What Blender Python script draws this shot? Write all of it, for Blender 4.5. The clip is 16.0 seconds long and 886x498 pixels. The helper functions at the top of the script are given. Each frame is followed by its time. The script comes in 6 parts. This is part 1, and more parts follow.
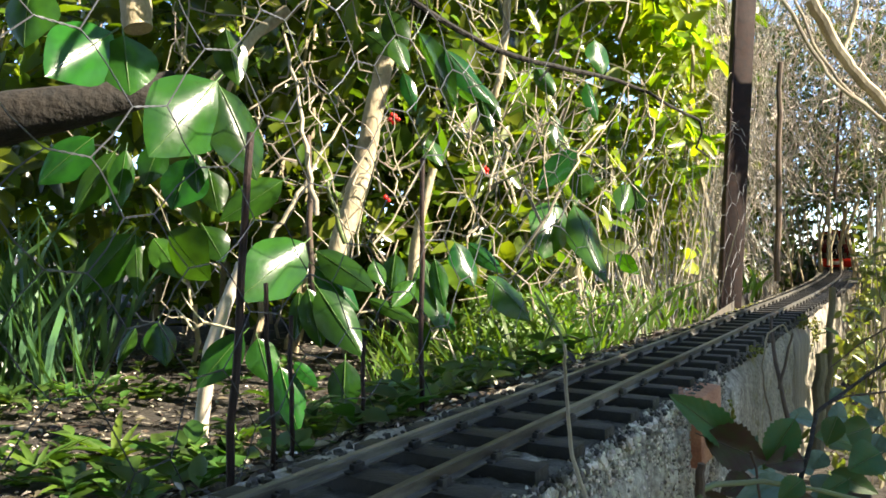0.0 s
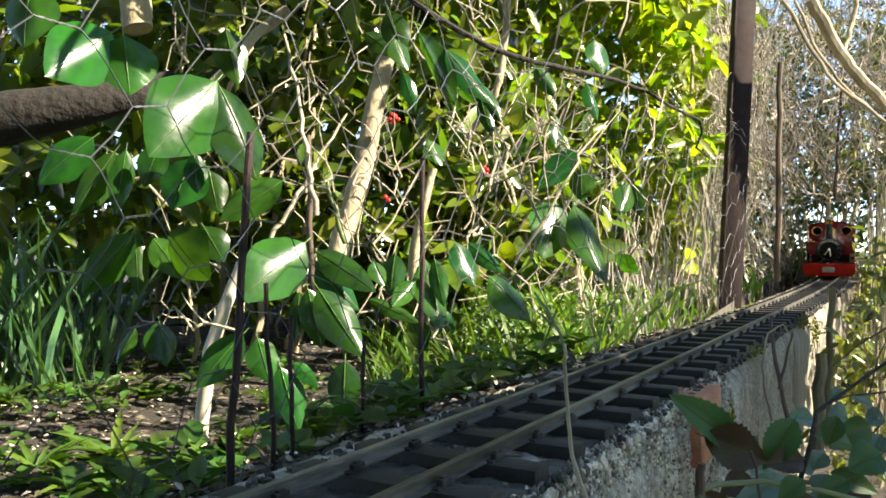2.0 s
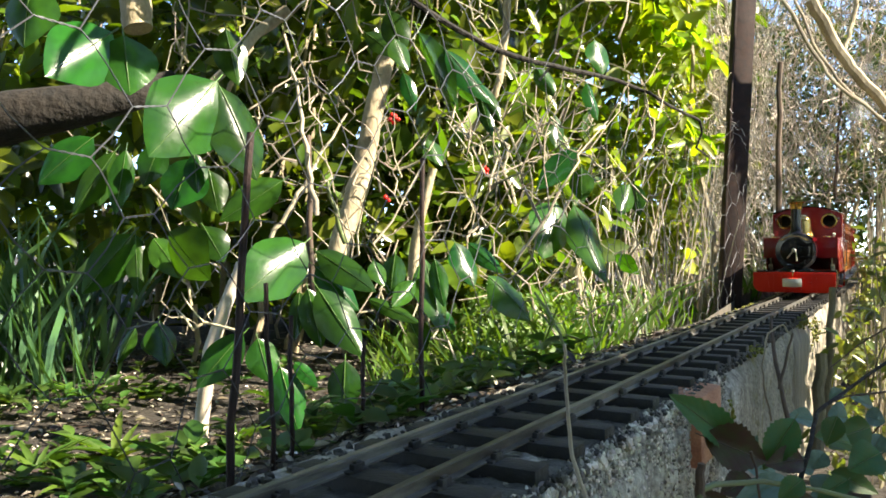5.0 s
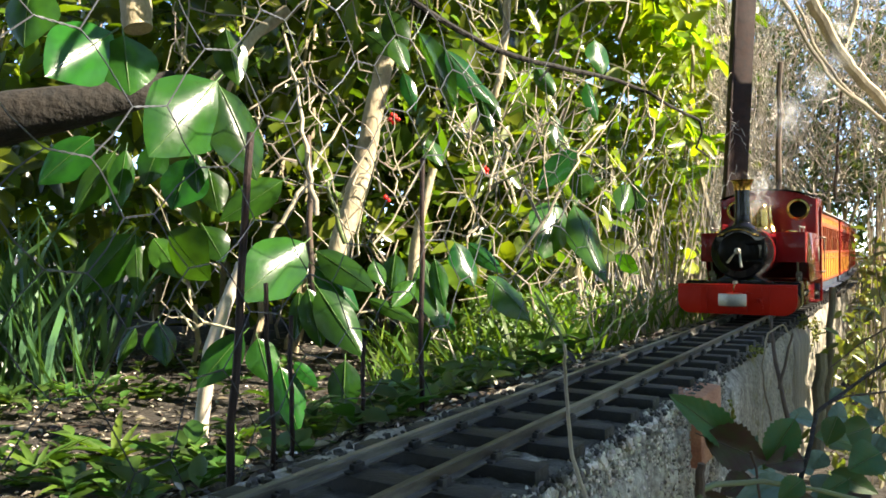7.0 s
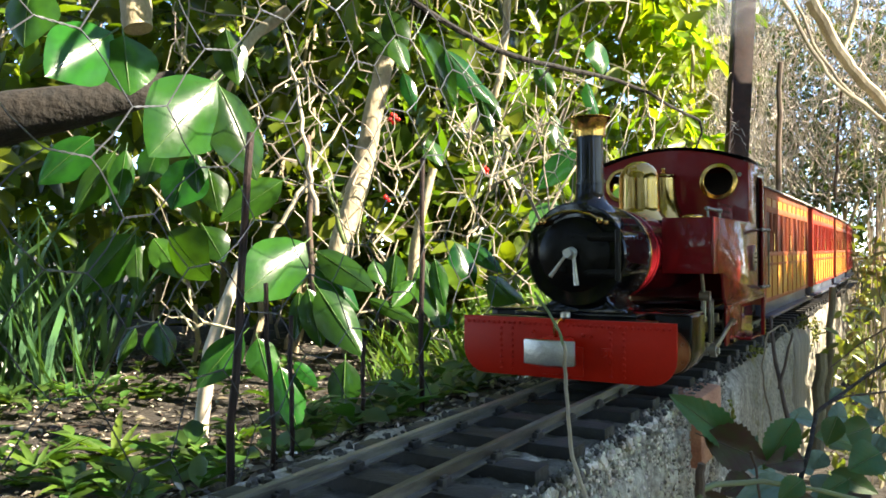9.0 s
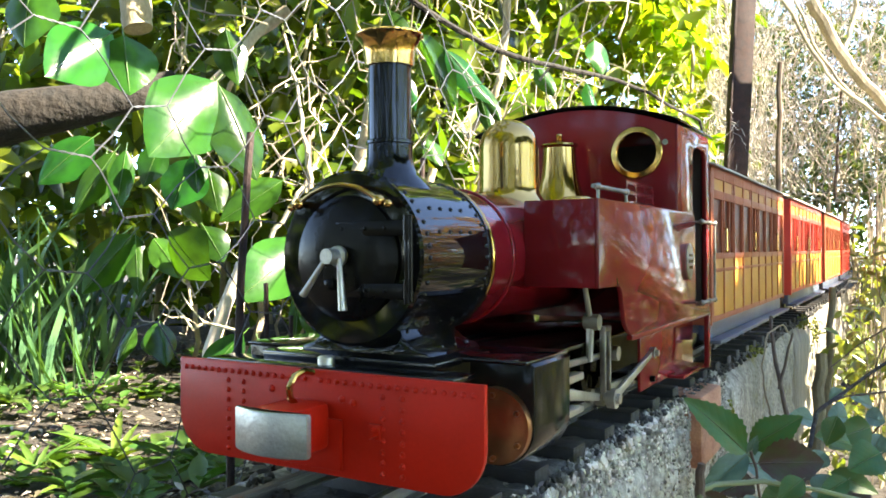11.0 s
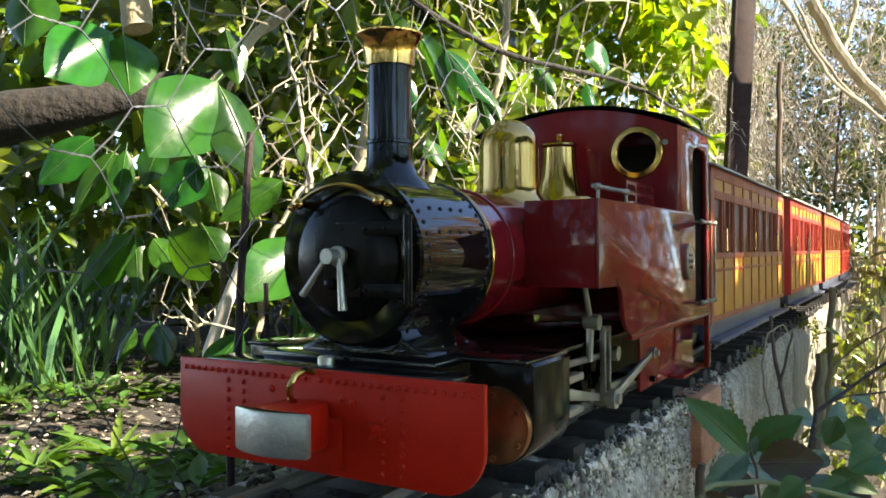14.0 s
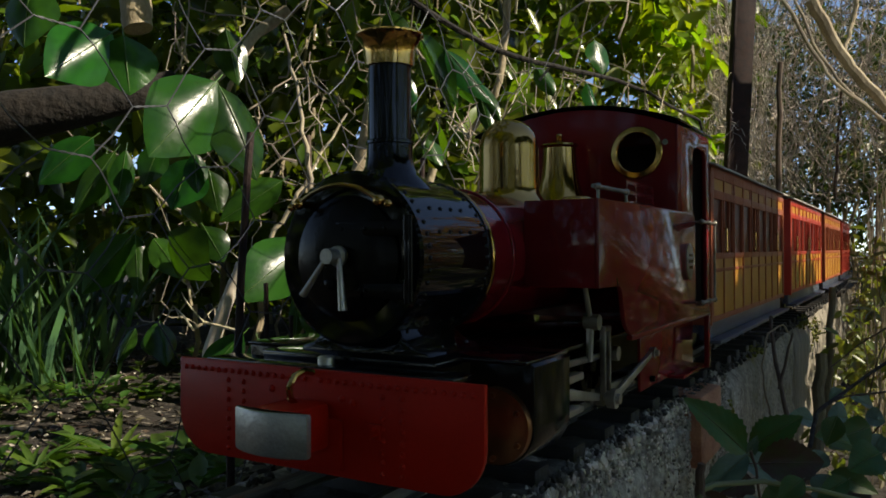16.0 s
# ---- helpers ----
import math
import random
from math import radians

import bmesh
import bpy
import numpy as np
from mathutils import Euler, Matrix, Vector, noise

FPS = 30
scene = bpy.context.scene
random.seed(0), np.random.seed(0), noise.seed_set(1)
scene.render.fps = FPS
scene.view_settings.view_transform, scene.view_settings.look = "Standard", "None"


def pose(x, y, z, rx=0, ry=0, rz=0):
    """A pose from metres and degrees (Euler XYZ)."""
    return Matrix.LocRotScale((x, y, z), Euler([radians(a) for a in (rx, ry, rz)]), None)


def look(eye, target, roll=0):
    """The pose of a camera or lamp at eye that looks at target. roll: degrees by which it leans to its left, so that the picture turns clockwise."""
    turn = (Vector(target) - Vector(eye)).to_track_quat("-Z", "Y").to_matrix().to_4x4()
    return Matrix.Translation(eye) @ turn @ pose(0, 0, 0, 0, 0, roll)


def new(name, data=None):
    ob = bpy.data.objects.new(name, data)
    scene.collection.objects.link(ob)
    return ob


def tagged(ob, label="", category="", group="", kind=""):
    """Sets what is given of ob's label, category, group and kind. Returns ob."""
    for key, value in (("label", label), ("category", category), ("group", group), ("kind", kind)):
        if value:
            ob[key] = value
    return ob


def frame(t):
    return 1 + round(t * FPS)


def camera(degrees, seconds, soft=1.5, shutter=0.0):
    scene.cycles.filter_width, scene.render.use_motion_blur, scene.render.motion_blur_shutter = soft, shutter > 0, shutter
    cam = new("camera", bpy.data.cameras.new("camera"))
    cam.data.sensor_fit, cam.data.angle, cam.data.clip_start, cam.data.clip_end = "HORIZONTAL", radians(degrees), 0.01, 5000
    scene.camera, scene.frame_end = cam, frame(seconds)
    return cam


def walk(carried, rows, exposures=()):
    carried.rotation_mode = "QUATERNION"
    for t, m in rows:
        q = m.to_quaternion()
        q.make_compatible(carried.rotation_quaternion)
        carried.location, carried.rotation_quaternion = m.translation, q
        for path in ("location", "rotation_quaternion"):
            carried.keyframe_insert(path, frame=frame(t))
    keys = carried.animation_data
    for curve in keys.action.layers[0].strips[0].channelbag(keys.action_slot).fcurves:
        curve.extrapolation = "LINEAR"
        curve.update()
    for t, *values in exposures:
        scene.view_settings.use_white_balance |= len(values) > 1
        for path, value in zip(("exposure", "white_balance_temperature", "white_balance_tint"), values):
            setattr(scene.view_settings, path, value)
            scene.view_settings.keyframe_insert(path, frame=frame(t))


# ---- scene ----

# ---- camera: stands still beside the garden railway ----
cam = camera(59.2, 16.0, soft=1.7)
EYE = Vector((0.207, -0.3976, 0.1045))
AIM = Vector((-0.5143, 0.8576, 0.0025))
STAND = look(EYE, EYE + AIM, -0.26)
walk(cam, [(0.0, STAND), (16.0, STAND)],
     [(0.0, 2.27, 7250, 10), (7.0, 2.27, 7250, 10), (9.2, 2.70, 7250, 10), (10.6, 3.48, 7250, 10), (13.2, 3.55, 7250, 10), (13.8, 2.89, 7250, 10),
      (14.5, 2.36, 7250, 10), (15.0, 1.77, 7250, 10), (15.5, 1.29, 7250, 10), (16.0, 0.56, 7250, 10)])

# ---- light: low spring sun from the open side, clear sky ----
SUN_TO = Vector((0.78, 0.20, 0.59)).normalized()
world = bpy.data.worlds.new("sky")
scene.world = world
world.use_nodes = True
wn = world.node_tree
sky = wn.nodes.new("ShaderNodeTexSky")
sky.sky_type = "NISHITA"
sky.sun_disc = False
sky.dust_density = 0.0
sky.ozone_density = 1.5
sky.air_density = 0.5
sky.sun_elevation = math.asin(SUN_TO.z)
sky.sun_rotation = math.atan2(SUN_TO.x, SUN_TO.y)
wn.nodes["Background"].inputs["Strength"].default_value = 0.135
wn.links.new(sky.outputs[0], wn.nodes["Background"].inputs[0])
sun = new("sun", bpy.data.lights.new("sun", "SUN"))
sun.data.energy, sun.data.angle, sun.data.color = 5.0, radians(0.53), (1.0, 0.94, 0.82)
sun.matrix_world = look(SUN_TO * 8, (0, 0, 0))
scene.view_settings.exposure = 0.0


# ---- materials ----
def material(name, color, rough=0.6, metal=0.0, tint=None, scale=40.0, fine=0.0, bump=0.0, bump_scale=200.0, spots=None,
             coat=0.0, random_value=0.0, island=0.0, stretch=(1, 1, 1), translucent=0.0, spec=0.5, veins=0.0, gain=(1.9, 2.0, 0.55)):
    """A node material: base colour mottled toward tint at one scale, grain at a second, bump, and per-piece variation."""
    m = bpy.data.materials.new(name)
    m.use_nodes = True
    nt = m.node_tree
    b = nt.nodes["Principled BSDF"]
    N, K = nt.nodes.new, nt.links.new
    b.inputs["Roughness"].default_value = rough
    b.inputs["Metallic"].default_value = metal
    b.inputs["Coat Weight"].default_value = coat
    b.inputs["Coat Roughness"].default_value = 0.06
    b.inputs["Specular IOR Level"].default_value = spec
    tc = N("ShaderNodeTexCoord")
    mp = N("ShaderNodeMapping")
    mp.inputs["Scale"].default_value = stretch
    K(tc.outputs["Object"], mp.inputs["Vector"])

    def tex(s, detail=4.0):
        n = N("ShaderNodeTexNoise")
        n.inputs["Scale"].default_value = s
        n.inputs["Detail"].default_value = detail
        K(mp.outputs[0], n.inputs["Vector"])
        return n

    def mix(fac, a, c, mode="MIX"):
        x = N("ShaderNodeMix")
        x.data_type, x.blend_type = "RGBA", mode
        for sock, v in ((x.inputs[0], fac), (x.inputs[6], a), (x.inputs[7], c)):
            if hasattr(v, "is_output"):
                K(v, sock)
            elif isinstance(v, tuple):
                sock.default_value = (*v, 1.0)
            else:
                sock.default_value = v
        return x.outputs[2]

    def ramp(src, lo, hi):
        x = N("ShaderNodeMapRange")
        x.inputs[1].default_value, x.inputs[2].default_value = lo, hi
        K(src, x.inputs[0])
        return x.outputs[0]

    out = tuple(color)
    if tint:
        out = mix(ramp(tex(scale).outputs["Fac"], 0.38, 0.66), out, tuple(tint))
    if spots:
        col, s, lo, hi = spots
        out = mix(ramp(tex(s, 6.0).outputs["Fac"], lo, hi), out, tuple(col))
    if fine:
        g = ramp(tex(bump_scale * 1.7, 3.0).outputs["Fac"], 0.3, 0.7)
        out = mix(fine, out, mix(g, (0.25, 0.25, 0.25), (1.0, 1.0, 1.0)), "MULTIPLY")
    if random_value or island:
        src = N("ShaderNodeNewGeometry").outputs["Random Per Island"] if island else N("ShaderNodeObjectInfo").outputs["Random"]
        amount = island or random_value
        h = N("ShaderNodeHueSaturation")
        v = N("ShaderNodeMapRange")
        v.inputs[3].default_value, v.inputs[4].default_value = 1 - amount, 1 + amount
        K(src, v.inputs[0])
        K(v.outputs[0], h.inputs["Value"])
        w = N("ShaderNodeMapRange")
        w.inputs[3].default_value, w.inputs[4].default_value = 0.5 - amount * 0.06, 0.5 + amount * 0.06
        wv = N("ShaderNodeMath")
        wv.operation = "FRACT"
        wm = N("ShaderNodeMath")
        wm.operation = "MULTIPLY"
        wm.inputs[1].default_value = 7.31
        K(src, wm.inputs[0])
        K(wm.outputs[0], wv.inputs[0])
        K(wv.outputs[0], w.inputs[0])
        K(w.outputs[0], h.inputs["Hue"])
        if hasattr(out, "is_output"):
            K(out, h.inputs["Color"])
        else:
            h.inputs["Color"].default_value = (*out, 1)
        out = h.outputs[0]
    if hasattr(out, "is_output"):
        K(out, b.inputs["Base Color"])
    else:
        b.inputs["Base Color"].default_value = (*out, 1)
    if bump:
        bn = N("ShaderNodeBump")
        bn.inputs["Strength"].default_value = min(1.0, bump)
        bn.inputs["Distance"].default_value = 0.5 / bump_scale
        K(tex(bump_scale, 6.0).outputs["Fac"], bn.inputs["Height"])
        if veins:
            # side veins running from the rib to the edge
            sx = N("ShaderNodeSeparateXYZ")
            K(tc.outputs["Object"], sx.inputs[0])

            def calc(op, a, c=None):
                x = N("ShaderNodeMath")
                x.operation = op
                for sock, v in zip(x.inputs, (a, c)):
                    if hasattr(v, "is_output"):
                        K(v, sock)
                    elif v is not None:
                        sock.default_value = v
                return x.outputs[0]

            h = calc("SINE", calc("MULTIPLY", calc("SUBTRACT", sx.outputs["Y"], calc("MULTIPLY", calc("ABSOLUTE", sx.outputs["X"]), 0.75)), veins))
            h = calc("POWER", calc("ABSOLUTE", h), 0.35)
            vb = N("ShaderNodeBump")
            vb.inputs["Strength"].default_value = 0.16 if gain[0] > 3 else 0.6
            vb.inputs["Distance"].default_value = 0.00022
            K(h, vb.inputs["Height"])
            K(bn.outputs[0], vb.inputs["Normal"])
            bn = vb
        K(bn.outputs[0], b.inputs["Normal"])
        r = N("ShaderNodeMapRange")
        r.inputs[3].default_value, r.inputs[4].default_value = max(0.03, rough - 0.1), min(1.0, rough + 0.12)
        K(tex(scale * 0.6).outputs["Fac"], r.inputs[0])
        K(r.outputs[0], b.inputs["Roughness"])
    if translucent:
        t = N("ShaderNodeBsdfTranslucent")
        if hasattr(out, "is_output"):
            K(mix(1.0, out, gain, "MULTIPLY"), t.inputs["Color"])
        else:
            t.inputs["Color"].default_value = (out[0] * gain[0], out[1] * gain[1], out[2] * gain[2], 1)
        ms = N("ShaderNodeMixShader")
        ms.inputs[0].default_value = translucent
        K(b.outputs[0], ms.inputs[1])
        K(t.outputs[0], ms.inputs[2])
        K(ms.outputs[0], nt.nodes["Material Output"].inputs["Surface"])
    return m


M = {
    "concrete": material("rough_concrete", (0.52, 0.475, 0.395), 0.92, tint=(0.30, 0.27, 0.22), scale=26, fine=0.8, bump=1.0, bump_scale=170,
                         spots=((0.15, 0.135, 0.105), 75, 0.55, 0.68)),
    "old_concrete": material("weathered_concrete", (0.36, 0.325, 0.255), 0.92, tint=(0.20, 0.18, 0.135), scale=20, fine=0.8, bump=1.0, bump_scale=150,
                             spots=((0.17, 0.15, 0.05), 38, 0.57, 0.70)),
    "ballast": material("grey_ballast", (0.13, 0.12, 0.105), 0.95, tint=(0.035, 0.032, 0.028), scale=60, fine=0.6, bump=0.8, bump_scale=400, island=0.35),
    "panel": material("weathered_panel", (0.33, 0.29, 0.22), 0.9, tint=(0.22, 0.19, 0.15), scale=18, fine=0.6, bump=0.9, bump_scale=150, stretch=(1, 1, 0.15)),
    "moss": material("yellow_moss", (0.22, 0.21, 0.03), 0.95, tint=(0.10, 0.13, 0.02), scale=120, fine=0.5, bump=1.0, bump_scale=600),
    "brick": material("red_brick", (0.52, 0.25, 0.15), 0.9, tint=(0.40, 0.17, 0.10), scale=60, fine=0.4, bump=0.8, bump_scale=350),
    "soil": material("leafy_soil", (0.036, 0.028, 0.021), 0.95, tint=(0.022, 0.018, 0.014), scale=14, fine=0.6, bump=1.0, bump_scale=90,
                     spots=((0.30, 0.26, 0.20), 55, 0.60, 0.68)),
    "rail": material("weathered_rail", (0.27, 0.255, 0.225), 0.42, 0.55, tint=(0.10, 0.092, 0.078), scale=55, fine=0.4, bump=0.4, bump_scale=300, stretch=(1, 0.2, 1)),
    "sleeper": material("black_plastic_sleeper", (0.011, 0.010, 0.0095), 0.62, tint=(0.026, 0.023, 0.021), scale=45, fine=0.4, bump=0.5, bump_scale=350, random_value=0.25),
    "red": material("signal_red_paint", (0.44, 0.013, 0.004), 0.40, tint=(0.36, 0.011, 0.003), scale=25, fine=0.12, bump=0.08, bump_scale=300, spec=0.16),
    "maroon": material("maroon_paint", (0.160, 0.010, 0.013), 0.08, tint=(0.130, 0.009, 0.010), scale=20, spec=0.24),
    "boiler_red": material("crimson_paint", (0.18, 0.008, 0.012), 0.12, tint=(0.14, 0.007, 0.010), scale=20, spec=0.45),
    "black": material("gloss_black_paint", (0.004, 0.004, 0.0045), 0.05, tint=(0.006, 0.0055, 0.0055), scale=25, spec=0.30),
    "satin": material("satin_black_paint", (0.0035, 0.0033, 0.003), 0.22, spec=0.10, tint=(0.007, 0.006, 0.005), scale=30, fine=0.3, bump=0.08, bump_scale=200),
    "brass": material("polished_brass", (0.50, 0.30, 0.095), 0.08, 1.0, tint=(0.38, 0.21, 0.06), scale=35, bump=0.05, bump_scale=250),
    "copper": material("tarnished_copper", (0.42, 0.19, 0.09), 0.33, 0.9, tint=(0.25, 0.11, 0.05), scale=50, bump=0.12, bump_scale=300),
    "steel": material("bright_steel", (0.47, 0.44, 0.37), 0.38, 0.75, tint=(0.34, 0.315, 0.255), scale=60, fine=0.2, bump=0.15, bump_scale=500),
    "dull_steel": material("oily_steel", (0.25, 0.23, 0.19), 0.42, 0.7, tint=(0.13, 0.118, 0.095), scale=70, bump=0.2, bump_scale=400),
    "nickel": material("cast_nickel", (0.50, 0.475, 0.41), 0.42, 0.85, tint=(0.40, 0.39, 0.36), scale=50, fine=0.25, bump=0.25, bump_scale=400),
    "teak": material("varnished_teak", (0.33, 0.095, 0.045), 0.45, tint=(0.25, 0.065, 0.03), scale=50, fine=0.2, bump=0.1, bump_scale=250, stretch=(1, 1, 0.2), spec=0.22),
    "ochre": material("ochre_panel_paint", (0.45, 0.215, 0.038), 0.42, tint=(0.37, 0.165, 0.03), scale=30, fine=0.15, bump=0.08, bump_scale=250, spec=0.12),
    "crimson": material("crimson_coach_paint", (0.40, 0.045, 0.03), 0.32, tint=(0.33, 0.035, 0.022), scale=30, fine=0.1, bump=0.06, bump_scale=250, spec=0.25),
    "roof": material("pale_grey_roof", (0.42, 0.40, 0.37), 0.75, tint=(0.30, 0.28, 0.25), scale=30, fine=0.3, bump=0.2, bump_scale=300),
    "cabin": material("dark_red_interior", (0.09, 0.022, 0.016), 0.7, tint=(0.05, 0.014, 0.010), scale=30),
    "grey_twig": material("grey_twig", (0.54, 0.47, 0.385), 0.85, tint=(0.34, 0.285, 0.225), scale=14, island=0.35, fine=0.2),
    "seedling": material("seedling_leaf", (0.050, 0.105, 0.018), 0.4, tint=(0.028, 0.065, 0.014), scale=12, island=0.45, translucent=0.3),
    "oily_black": material("oily_black_cladding", (0.008, 0.0075, 0.0065), 0.12, tint=(0.014, 0.012, 0.010), scale=60, fine=0.3, bump=0.05, bump_scale=200, spec=0.16),
    # near-black: the shade inside the cab is put into this colour
    "dark": material("shade_black_interior", (0.02, 0.012, 0.010), 0.7),
    "under": material("blue_grey_solebar", (0.045, 0.060, 0.095), 0.34, tint=(0.06, 0.07, 0.095), scale=40, bump=0.1, bump_scale=300),
    "rust": material("rusty_iron", (0.022, 0.010, 0.008), 0.85, tint=(0.040, 0.016, 0.011), scale=70, fine=0.5, bump=0.6, bump_scale=400),
    "wire": material("galvanised_wire", (0.10, 0.105, 0.115), 0.45, 0.5, tint=(0.075, 0.077, 0.08), scale=30, fine=0.2),
    "camellia": material("camellia_leaf", (0.017, 0.066, 0.009), 0.19, tint=(0.009, 0.034, 0.008), scale=3, bump=0.02, bump_scale=9, spec=0.32,
                         random_value=0.4, translucent=0.22, veins=26.0, gain=(5.0, 4.2, 0.8)),
    "camellia_under": material("camellia_leaf_mass", (0.100, 0.142, 0.014), 0.26, tint=(0.046, 0.076, 0.010), scale=9, spec=0.6, island=0.6, translucent=0.38),
    "laurel": material("laurel_leaf_mass", (0.20, 0.25, 0.022), 0.32, tint=(0.12, 0.18, 0.018), scale=5, island=0.45, translucent=0.52),
    "olive": material("olive_leaf_mass", (0.15, 0.165, 0.045), 0.4, tint=(0.08, 0.10, 0.03), scale=5, island=0.45, translucent=0.35),
    "stone": material("concrete_aggregate", (0.52, 0.47, 0.39), 0.9, tint=(0.28, 0.25, 0.205), scale=60, island=0.75, fine=0.3),
    "midrib": material("pale_leaf_rib", (0.085, 0.17, 0.035), 0.4, tint=(0.06, 0.13, 0.028), scale=60),
    "grass": material("grass_blade", (0.085, 0.15, 0.022), 0.45, tint=(0.05, 0.11, 0.015), scale=12, island=0.4, translucent=0.35),
    "strap": material("daffodil_leaf", (0.036, 0.090, 0.042), 0.3, tint=(0.06, 0.13, 0.045), scale=12, island=0.3, translucent=0.25),
    "bark": material("pale_bark", (0.46, 0.38, 0.25), 0.85, tint=(0.28, 0.22, 0.14), scale=25, fine=0.4, bump=0.7, bump_scale=180, stretch=(1, 1, 0.4)),
    # dark bark, blackened further to hold the thick limb's shade in its colour
    "shaded_dark_bark": material("shaded_dark_bark", (0.016, 0.011, 0.007), 0.9, tint=(0.007, 0.0055, 0.004), scale=40, fine=0.5, bump=1.0, bump_scale=90),
    "twig": material("dry_twig", (0.46, 0.39, 0.27), 0.85, tint=(0.22, 0.185, 0.145), scale=14, island=0.35, fine=0.2),
    "stem": material("brown_stem", (0.10, 0.062, 0.040), 0.7, tint=(0.055, 0.036, 0.026), scale=30, fine=0.3, bump=0.4, bump_scale=300),
    "green_stem": material("green_stem", (0.12, 0.16, 0.05), 0.6, tint=(0.09, 0.10, 0.04), scale=30),
    "bramble": material("bramble_leaf", (0.032, 0.090, 0.030), 0.40, spec=0.28, tint=(0.050, 0.085, 0.018), scale=3.5, bump=0.02, bump_scale=12, random_value=0.25, translucent=0.2, veins=22.0),
    "bramble_red": material("bramble_leaf_purple", (0.052, 0.024, 0.020), 0.42, spec=0.22, tint=(0.040, 0.048, 0.016), scale=3.0, bump=0.02, bump_scale=12, translucent=0.15, veins=18.0),
    "leaf_blue": material("grey_green_leaf", (0.075, 0.135, 0.105), 0.38, tint=(0.045, 0.09, 0.068), scale=3.5, bump=0.02, bump_scale=12, veins=20.0, random_value=0.2, translucent=0.15),
    "litter": material("dry_leaf_litter", (0.055, 0.040, 0.026), 0.6, tint=(0.024, 0.018, 0.013), scale=9, island=0.8),
    "berry": material("red_berry", (0.60, 0.02, 0.012), 0.25, coat=0.4),
    "stake": material("weathered_stake", (0.20, 0.165, 0.09), 0.85, tint=(0.11, 0.095, 0.05), scale=30, fine=0.4, bump=0.6, bump_scale=180, stretch=(1, 1, 0.3)),
    "bay": material("dark_box_leaf", (0.085, 0.115, 0.04), 0.36, tint=(0.045, 0.065, 0.024), scale=5, island=0.5, translucent=0.3),
    "dry_leaf": material("dry_beech_leaf", (0.40, 0.20, 0.065), 0.5, tint=(0.24, 0.11, 0.035), scale=5, island=0.5, translucent=0.3),
}


def vapour():
    """White vapour, thick in the middle of a puff, torn and thin toward its rim."""
    m = bpy.data.materials.new("steam_vapour")
    m.use_nodes = True
    nt = m.node_tree
    N, K = nt.nodes.new, nt.links.new
    b = nt.nodes["Principled BSDF"]
    b.inputs["Base Color"].default_value = (0.86, 0.86, 0.88, 1)
    b.inputs["Roughness"].default_value = 1.0
    b.inputs["Specular IOR Level"].default_value = 0.0
    tc = N("ShaderNodeTexCoord")
    ln = N("ShaderNodeVectorMath")
    ln.operation = "LENGTH"
    K(tc.outputs["Object"], ln.inputs[0])
    fall = N("ShaderNodeMapRange")
    fall.inputs[1].default_value, fall.inputs[2].default_value = 0.042, 0.016
    fall.inputs[3].default_value, fall.inputs[4].default_value = 0.0, 0.14
    K(ln.outputs["Value"], fall.inputs[0])
    nz = N("ShaderNodeTexNoise")
    nz.inputs["Scale"].default_value = 38.0
    K(tc.outputs["Object"], nz.inputs["Vector"])
    tear = N("ShaderNodeMapRange")
    tear.inputs[1].default_value, tear.inputs[2].default_value = 0.35, 0.62
    K(nz.outputs["Fac"], tear.inputs[0])
    x = N("ShaderNodeMath")
    x.operation = "MULTIPLY"
    K(fall.outputs[0], x.inputs[0])
    K(tear.outputs[0], x.inputs[1])
    K(x.outputs[0], b.inputs["Alpha"])
    return m


M["steam"] = vapour()


# ---- building helpers ----
def part(name, bm, mat, parent=None, label="", smooth=35):
    me = bpy.data.meshes.new(name)
    bm.to_mesh(me)
    bm.free()
    me.materials.append(M[mat] if isinstance(mat, str) else mat)
    if smooth:
        me.shade_smooth()
        me.set_sharp_from_angle(angle=radians(smooth))
    ob = new(name, me)
    if parent:
        ob.parent = parent
    if label:
        tagged(ob, label)
    return ob


def shared(name, ob, m, parent):
    """Another object on ob's mesh."""
    o = new(name, ob.data)
    o.parent = parent
    o.matrix_basis = m
    return o


def empty(name, m=None):
    ob = new(name)
    ob.empty_display_size = 0.02
    if m:
        ob.matrix_world = m
    return ob


def box(bm, x0, x1, y0, y1, z0, z1, bevel=0.0, m=None):
    c = bmesh.ops.create_cube(bm, size=1.0, matrix=Matrix.Translation(((x0 + x1) / 2, (y0 + y1) / 2, (z0 + z1) / 2)) @ Matrix.Diagonal((x1 - x0, y1 - y0, z1 - z0, 1)))
    vs = c["verts"]
    if bevel:
        es = list({e for v in vs for e in v.link_edges})
        r = bmesh.ops.bevel(bm, geom=es, offset=bevel, segments=2, affect="EDGES", profile=0.5)
        vs = list({v for f in r["faces"] for v in f.verts} | {v for v in vs if v.is_valid})
    if m:
        bmesh.ops.transform(bm, matrix=m, verts=vs)
    return bm


def rod(bm, a, b, r0, r1=None, seg=12, caps=True):
    a, b = Vector(a), Vector(b)
    r1 = r0 if r1 is None else r1
    d = b - a
    m = Matrix.Translation((a + b) / 2) @ d.to_track_quat("Z", "Y").to_matrix().to_4x4()
    bmesh.ops.create_cone(bm, cap_ends=caps, segments=seg, radius1=r0, radius2=r1, depth=d.length, matrix=m)
    return bm


def ball(bm, c, r, seg=10, sz=1.0):
    bmesh.ops.create_uvsphere(bm, u_segments=seg, v_segments=max(4, seg // 2 + 1), radius=r, matrix=Matrix.Translation(c) @ Matrix.Diagonal((1, 1, sz, 1)))
    return bm


